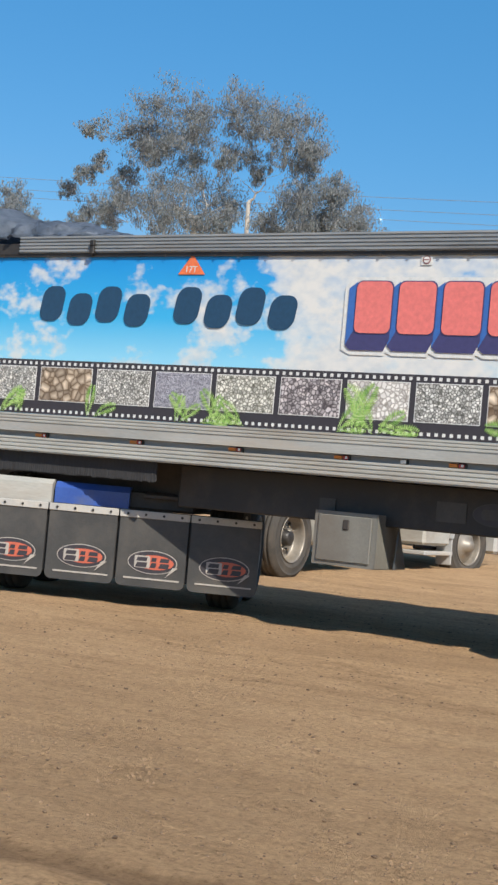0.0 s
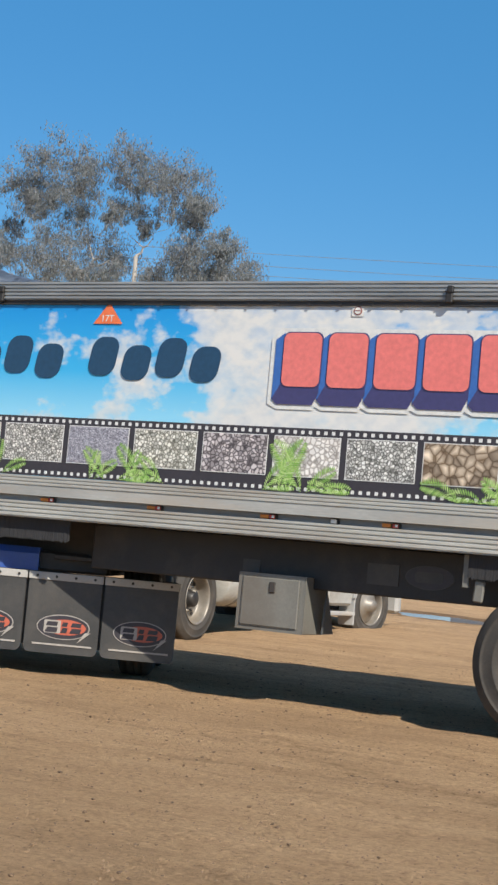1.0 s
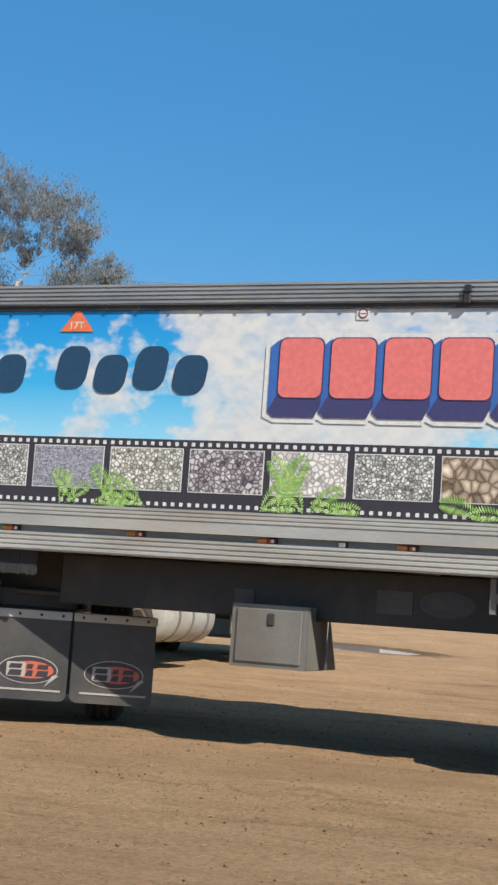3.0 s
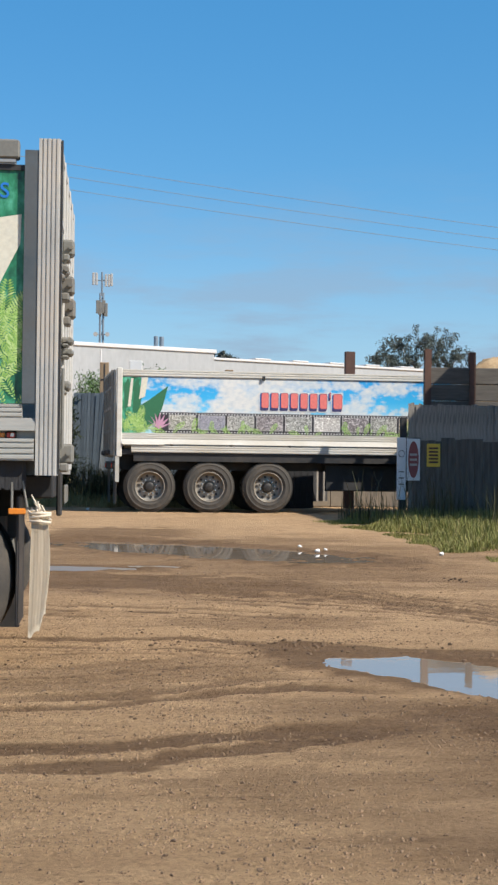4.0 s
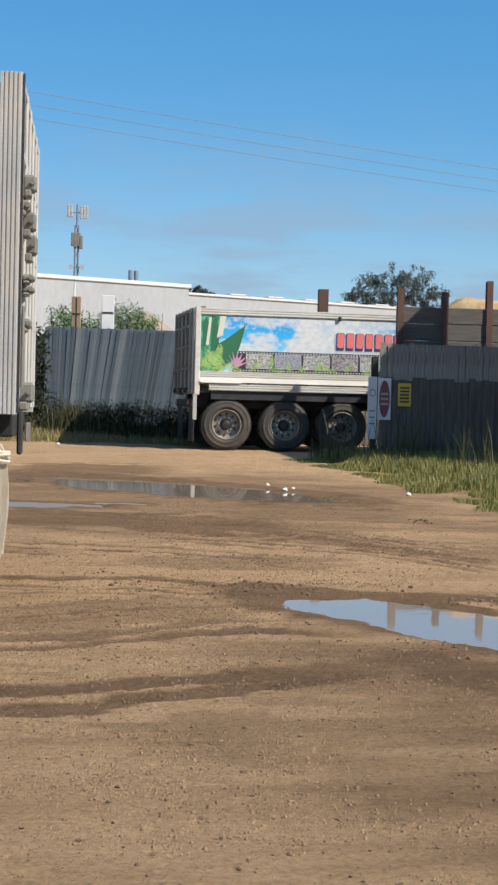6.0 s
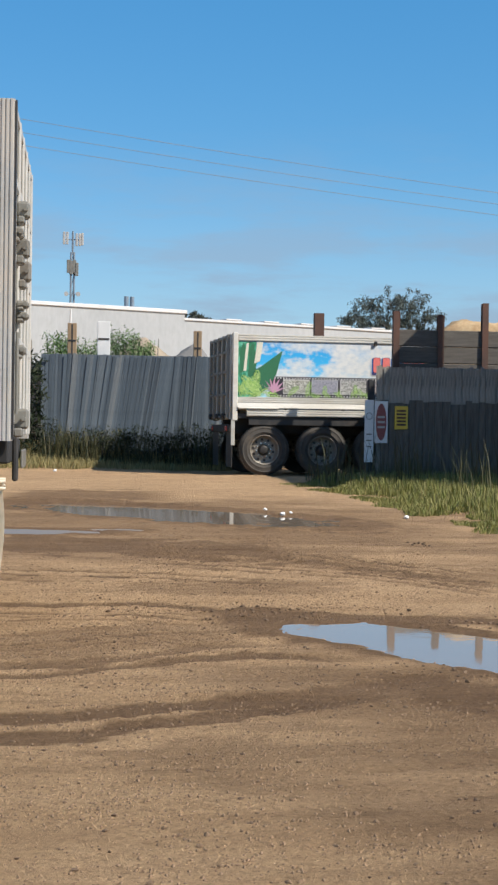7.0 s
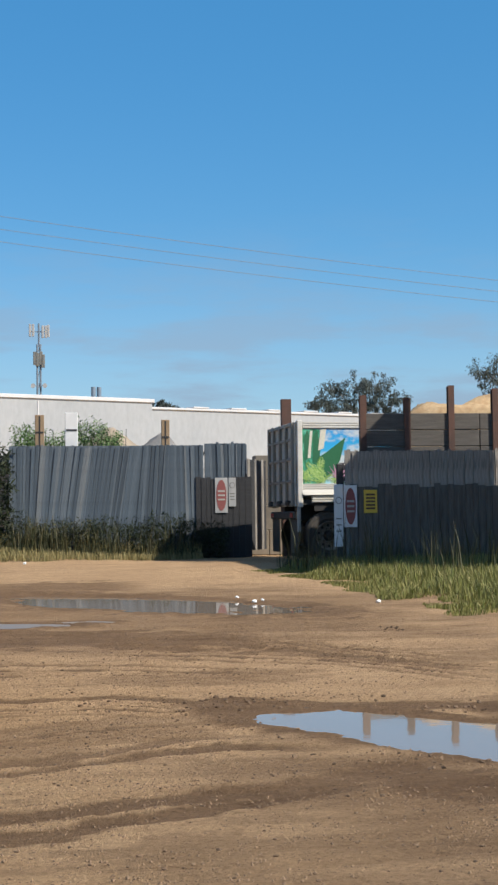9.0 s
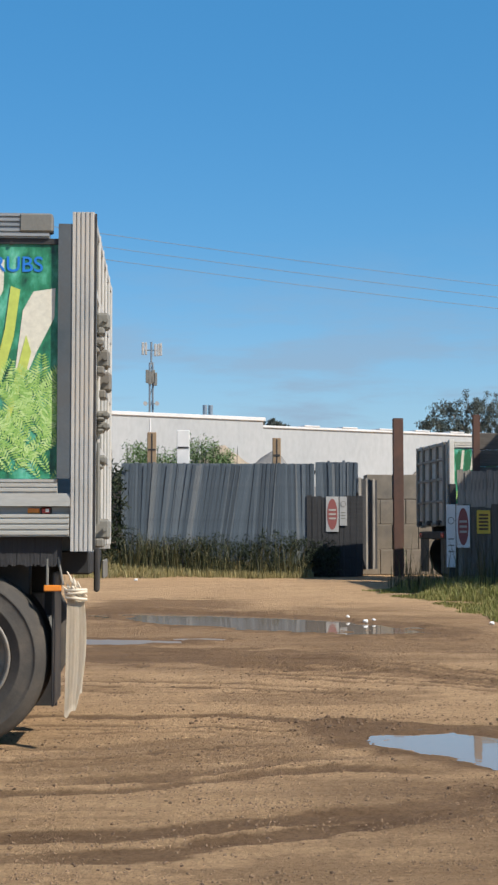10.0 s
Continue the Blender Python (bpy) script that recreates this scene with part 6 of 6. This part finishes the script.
gum_tree(-23.0, 34.9, 0.3, (-0.2, 0, 9.2),
         limbs([(-0.3, 10.4), (0.3, 10.5)]) + clumps([(-0.2, 12.0, 0.58), (-0.6, 11.4, 0.58), (0.2, 11.4, 0.64), (-0.2, 10.8, 0.70), (0.6, 10.7, 0.70), (-0.9, 10.8, 0.46), (-0.4, 10.3, 0.58), (0.6, 10.2, 0.58), (-1.0, 10.3, 0.41)]),
         "dense bushy gum tree with drooping leaves", 28, GUM_LEAF, 0.058, 56, 0.15, 1.30, 1.3, 1.45, 0.52)
gum_tree(-21.3, 34.8, 0.3, (-0.1, 0, 9.2),
         limbs([(-0.2, 10.4), (0.4, 10.2)]) + clumps([(-0.5, 12.1, 0.35), (-0.2, 11.6, 0.52), (-0.6, 11.3, 0.46), (0.3, 11.1, 0.52), (-0.2, 10.8, 0.64), (0.6, 10.5, 0.58), (1.0, 10.2, 0.46), (-0.1, 10.2, 0.58), (1.4, 10.1, 0.29)]),
         "low grey-green gum tree with a rounded crown", 29, GUM_LEAF, 0.058, 50, 0.14, 1.30, 1.3, 1.45, 0.52)
gum_tree(-36.0, 34.8, 0.3, (0, 0, 9.6), limbs([(0.2, 10.4)]) + clumps([(-0.5, 12.2, 0.40), (0.6, 11.2, 0.46), (1.5, 11.0, 0.41), (0.1, 11.0, 0.46), (-1.0, 11.7, 0.58), (1.8, 10.6, 0.35)], 1.1),
         "small bushy gum tree at the yard's edge", 23, GUM_LEAF, 0.06, 48, 0.16, 1.2, 1.3, 1.5, 0.40)
gum_tree(24.3, 100, 0.3, (0, 0, 7.0), [(-2.9, 0, 9.2, 1.0), (-1.6, 0.4, 10.2, 1.1), (0.1, 0, 10.5, 1.15), (1.7, 0.3, 10.4, 1.1), (2.9, 0, 9.5, 1.0), (-2.2, 0, 8.4, 0.8), (0.9, 0.2, 9.2, 0.9), (2.5, 0.3, 8.4, 0.7), (-0.7, 0, 9.1, 0.9)],
         "dark spreading gum tree beyond the warehouse", 24, HAZY_LEAF, 0.11, 36, 0.30, 1.2, 0.6, 1.5, 0.34)
gum_tree(35.5, 100, 0.3, (0, 0, 8.0), [(-1.0, 0, 11.5, 1.2), (0.6, 0, 12.1, 1.3), (2.2, 0, 11.1, 1.4), (-0.5, 0, 9.4, 1.1), (1.8, 0, 9.0, 1.1)], "dark gum tree beyond the storage bay", 25, HAZY_LEAF, 0.11, 40, 0.34, 1.25, 0.6, 1.7, 0.36)
gum_tree(14.5, 170, 0.3, (0, 0, 12.0), [(-1.2, 0, 13.9, 0.9), (0.4, 0, 14.2, 0.9), (1.6, 0, 13.7, 0.8), (-2.0, 0, 13.4, 0.8)], "distant dark tree over the warehouse roof", 26, HAZY_LEAF, 0.3, 60, 0.4)
gum_tree(21.0, 190, 0.3, (0, 0, 12.0), [(-0.6, 0, 14.2, 0.8), (0.7, 0, 14.2, 0.8)], "distant dark tree over the warehouse roof", 27, HAZY_LEAF, 0.3, 60, 0.4)


def shrub(name, x0, x1, y0, y1, z0, z1, count, mat, label, seed, size):
    rnd = random.Random(seed)
    bm, wood = bmesh.new(), bmesh.new()
    for _ in range(count):
        c = Vector((rnd.uniform(x0, x1), rnd.uniform(y0, y1), 0))
        k = noise.noise(Vector((c.x * 1.1, c.y, seed))) * 0.35 + 0.25 * noise.noise(Vector((c.x * 3.7, c.y * 2, seed))) + 0.8
        c.z = z0 + (z1 - z0) * k * rnd.random() ** 0.7
        leaves(bm, c, 0.16, 9, size, rnd)
    for _ in range(14):
        x, y = rnd.uniform(x0, x1), rnd.uniform(y0, y1)
        rod((x, y, 0.2), (x + rnd.uniform(-0.2, 0.2), y, z0 + (z1 - z0) * 0.8), 0.02, 5, wood, 0.006)
    s = thing(name, pose(0, 0, 0), label, "shrub")
    part("foliage", bm, mat, s)
    part("stem", wood, TIMBER_DARK, s)


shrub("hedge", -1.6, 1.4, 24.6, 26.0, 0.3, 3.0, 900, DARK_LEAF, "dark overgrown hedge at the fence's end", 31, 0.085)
shrub("creeper", 1.4, 3.9, 26.4, 27.3, 2.2, 3.62, 1150, leaf_mat("creeper_leaves", (0.05, 0.10, 0.03), (0.09, 0.16, 0.05), (0.16, 0.25, 0.09)), "green creeper rising behind the fence", 32, 0.042)
shrub("weeds", 1.6, 3.2, 24.6, 25.2, 0.33, 1.35, 150, WEED, "dry straggling weeds at the fence foot", 33, 0.045)
# near-black leaves paint the shaded strip under the left-hand fence
shrub("undergrowth", 1.4, 6.2, 24.75, 25.35, 0.33, 1.35, 1300, DARK_LEAF, "tangled undergrowth, coloured near-black for the shade along the fence foot", 35, 0.04)


# ---- grass ----
def grass(name, label, spots, mat, seed):
    rnd = random.Random(seed)
    bm = bmesh.new()
    for x, y, h in spots:
        z = ground_z(x, y)
        a = rnd.uniform(0, 6.283)
        w = 0.004 + 0.006 * rnd.random()
        dx, dy = math.cos(a), math.sin(a)
        b = rnd.uniform(0.1, 0.5) * h
        p = [bm.verts.new((x - dy * w, y + dx * w, z - 0.01)), bm.verts.new((x + dy * w, y - dx * w, z - 0.01)),
             bm.verts.new((x + dy * w * 0.7 + dx * b * 0.35, y - dx * w * 0.7 + dy * b * 0.35, z + h * 0.6)), bm.verts.new((x - dy * w * 0.7 + dx * b * 0.35, y + dx * w * 0.7 + dy * b * 0.35, z + h * 0.6))]
        q = bm.verts.new((x + dx * b, y + dy * b, z + h))
        bm.faces.new(p)
        bm.faces.new((p[3], p[2], q))
    tagged(link(name, bm, mat), label, "grass", kind="stuff")


def verge_edge(y):
    """How far the right-hand verge reaches towards the track at a given y."""
    pts = [(7.2, 7.25), (8.0, 7.0), (10.0, 6.75), (12.5, 6.4), (14.5, 6.1), (17.1, 5.75), (20.3, 5.6)]
    if y <= pts[0][0]:
        return 99
    for (a, xa), (b, xb) in zip(pts, pts[1:]):
        if y <= b:
            return xa + (xb - xa) * (y - a) / (b - a)
    return 99


GR = random.Random(77)
spots = []
while len(spots) < 42000:
    x, y = GR.uniform(5.3, 11.6), GR.uniform(7.0, 18.0)
    if x > 2.6 + 0.32 * (y + 8.7):
        continue
    d = x - verge_edge(y) + 0.35 * noise.noise(Vector((x * 1.4, y * 1.4, 2)))
    if d < 0:
        continue
    patch = noise.noise(Vector((x * 1.1, y * 1.1, 8)))
    if patch < 0.05 - 0.35 * d and d < 1.2:
        continue
    h = (0.015 + 0.05 * min(1, d)) * GR.uniform(0.6, 1.5) + 0.20 * min(1, max(0, (d - 0.35) / 0.8)) * GR.random() ** 2.5 + max(0, patch) * 0.10
    spots.append((x, y, h))
grass("verge_grass", "rough green and straw-coloured verge grass", spots, GRASS, 5)
spots = []
for _ in range(1500):
    x, y = GR.uniform(6.4, 13.0), GR.uniform(17.6, 18.9)
    spots.append((x, y, GR.uniform(0.10, 0.32) + 0.3 * GR.random() ** 5))
for cx, cy in ((8.35, 14.6), (8.6, 14.4), (7.6, 15.6), (7.2, 16.2), (9.1, 14.2), (6.6, 16.6), (8.2, 17.8)):
    for _ in range(34):
        spots.append((cx + GR.gauss(0, 0.18), cy + GR.gauss(0, 0.2), GR.uniform(0.4, 1.05)))
grass("tall_grass", "tall seeding grass stalks against the fence", spots, WEED, 6)
spots = []
while len(spots) < 9000:
    x, y = GR.uniform(0.4, 5.6), GR.uniform(23.2, 25.4)
    if y < 23.4 + 0.30 * (x - 0.4) * 0.55 + 0.3 * noise.noise(Vector((x * 1.5, y, 3))):
        continue
    spots.append((x, y, GR.uniform(0.05, 0.2) + (0.3 * GR.random() if y > 24.7 else 0)))
grass("verge_grass", "short dry grass along the fence", spots, DRY_GRASS, 7)
spots = []
for cx in (1.7, 2.0, 2.5, 3.1, 3.6, 4.4, 5.0):
    for _ in range(70):
        spots.append((cx + GR.gauss(0, 0.16), 24.6 + GR.gauss(0, 0.1), GR.uniform(0.35, 1.0)))
grass("tall_grass", "straggling dry stalks in front of the fence", spots, WEED, 8)


# ---- litter and stones ----
def stones():
    rnd = random.Random(50)
    bm = bmesh.new()
    for i in range(11000):
        x, y = rnd.uniform(-4.5, 6.5) if i % 3 else rnd.uniform(1, 5), -6.5 + 15 * rnd.random() ** 1.5
        if i % 5 == 0:
            line, half = rnd.choice(RUTS)[:2]
            (ax, ay), (bx, by) = rnd.choice(list(zip(line, line[1:])))
            k = rnd.random()
            x, y = ax + k * (bx - ax) + rnd.gauss(0, 0.05), ay + k * (by - ay) + rnd.choice((-1, 1)) * (half * 1.3 + abs(rnd.gauss(0, 0.07)))
        s = 0.003 + 0.009 * rnd.random() ** 4
        t = bmesh.new()
        bmesh.ops.create_icosphere(t, subdivisions=1, radius=s)
        for v in t.verts:
            v.co *= rnd.uniform(0.55, 1.3)
            v.co.z *= 0.6
        merge(bm, t, Matrix.Translation((x, y, ground_z(x, y) + s * 0.25)))
    # lumps of mud thrown up beside the puddle and the tracks
    for cx, cy, spread, count in ((3.6, 1.15, 0.12, 22), (4.93, 0.66, 0.10, 22), (5.8, 6.6, 0.12, 12), (4.1, -1.5, 0.25, 26), (3.3, 0.95, 0.3, 16), (2.9, 1.6, 0.3, 16), (4.3, 0.75, 0.35, 20)):
        for _ in range(count):
            x, y, s = cx + rnd.gauss(0, spread), cy + rnd.gauss(0, spread), rnd.uniform(0.006, 0.017)
            t = bmesh.new()
            bmesh.ops.create_icosphere(t, subdivisions=1, radius=s)
            for v in t.verts:
                v.co *= rnd.uniform(0.55, 1.3)
                v.co.z *= 0.75
            merge(bm, t, Matrix.Translation((x, y, ground_z(x, y) + s * 0.3)))
    tagged(link("loose_stones", bm, surf("dark_clods", (0.11, 0.068, 0.040), (0.24, 0.152, 0.088), 3, 0.95)), "small dark clods and stones scattered over the dirt", "stones", kind="stuff")


stones()


def crumbs():
    """Fine dry crumbs of dirt, thick in patches and along the ruts."""
    rnd = random.Random(61)
    verts, faces = [], []
    while len(verts) < 6 * 22000:
        y = -6.4 + 9.5 * rnd.random() ** 1.6
        x = rnd.uniform(-3.5, 5.5) if rnd.random() < 0.35 else 2.4 + rnd.uniform(-0.10, 0.31) * (y + 8.7)
        if noise.fractal(Vector((x * 0.9, y * 2.4, 70)), 0.8, 2.0, 3) < rnd.uniform(-0.35, 0.45):
            continue
        r = 0.0022 + 0.0062 * rnd.random() ** 3.5
        z = ground_z(x, y) + r * 0.1
        n = len(verts)
        for dx, dy, dz in ((1, 0, 0), (0, 1, 0), (-1, 0, 0), (0, -1, 0), (0, 0, 0.9), (0, 0, -0.8)):
            k = r * rnd.uniform(0.6, 1.35)
            verts.append((x + dx * k + dz * r * rnd.uniform(-0.3, 0.3), y + dy * k, z + dz * k))
        faces += [(n + i, n + (i + 1) % 4, n + 4) for i in range(4)] + [(n + (i + 1) % 4, n + i, n + 5) for i in range(4)]
    me = bpy.data.meshes.new("dirt_crumbs")
    me.from_pydata(verts, [], faces)
    me.materials.append(surf("dirt_crumb", (0.17, 0.108, 0.062), (0.33, 0.212, 0.122), 4, 0.95))
    tagged(new("dirt_crumbs", me), "fine crumbs of dry dirt over the yard", "dirt", kind="stuff")


crumbs()
for x, y, s in ((4.75, 11.0, 0.026), (4.9, 10.35, 0.036), (5.02, 10.5, 0.022), (6.4, 9.85, 0.034), (1.75, 22.6, 0.04)):
    t = bmesh.new()
    bmesh.ops.create_icosphere(t, subdivisions=2, radius=s)
    for v in t.verts:
        v.co += v.co * 0.5 * noise.noise(v.co * 40)
        v.co.z *= 0.7
    ob = link("litter", t, LITTER)
    ob.location = (x, y, ground_z(x, y) + s * 0.5)
    tagged(ob, "crumpled white litter lying on the dirt", "litter", "scraps of litter")
ob = link("brick", box(-0.11, 0.11, -0.055, 0.055, 0, 0.15, 0.012), surf("clay_brick", (0.32, 0.2, 0.12), (0.42, 0.29, 0.19), 6, 0.9))
ob.location = (7.95, 17.6, ground_z(7.95, 17.6) - 0.01)
tagged(ob, "sandy clay brick lying in the verge grass", "brick")


# ---- moving things ----
def motions():
    rear = [(0.0, -2.1), (1.0, -0.98), (2.0, 0.13), (3.0, 1.22), (3.6, 1.88), (4.3, 2.64), (4.5, 2.86), (5.0, 3.43), (5.5, 3.97), (6.2, 4.62), (7.0, 5.28), (7.5, 5.72), (8.0, 6.22), (8.5, 6.76), (9.0, 7.26), (9.5, 7.70), (10.0, 8.08)]
    c, s = math.cos(radians(FAR_YAW)), math.tan(radians(FAR_YAW))
    rows = [(t, pose(x, FAR_Y + s * (x - 2.7), FAR_Z, 0, 0, FAR_YAW)) for t, x in rear]
    walk(far, rows)
    dense = []
    for (t0, x0), (t1, x1) in zip(rear, rear[1:]):
        n = max(1, int(abs(x1 - x0) / 0.45) + 1)
        dense += [(t0 + (t1 - t0) * i / n, x0 + (x1 - x0) * i / n) for i in range(n)]
    dense.append(rear[-1])
    for w in far_wheels:
        p = w.location.copy()
        walk(w, [(t, Matrix.Translation(p) @ Matrix.Rotation((x + 2.1) / 0.515, 4, "Y")) for t, x in dense])


motions()
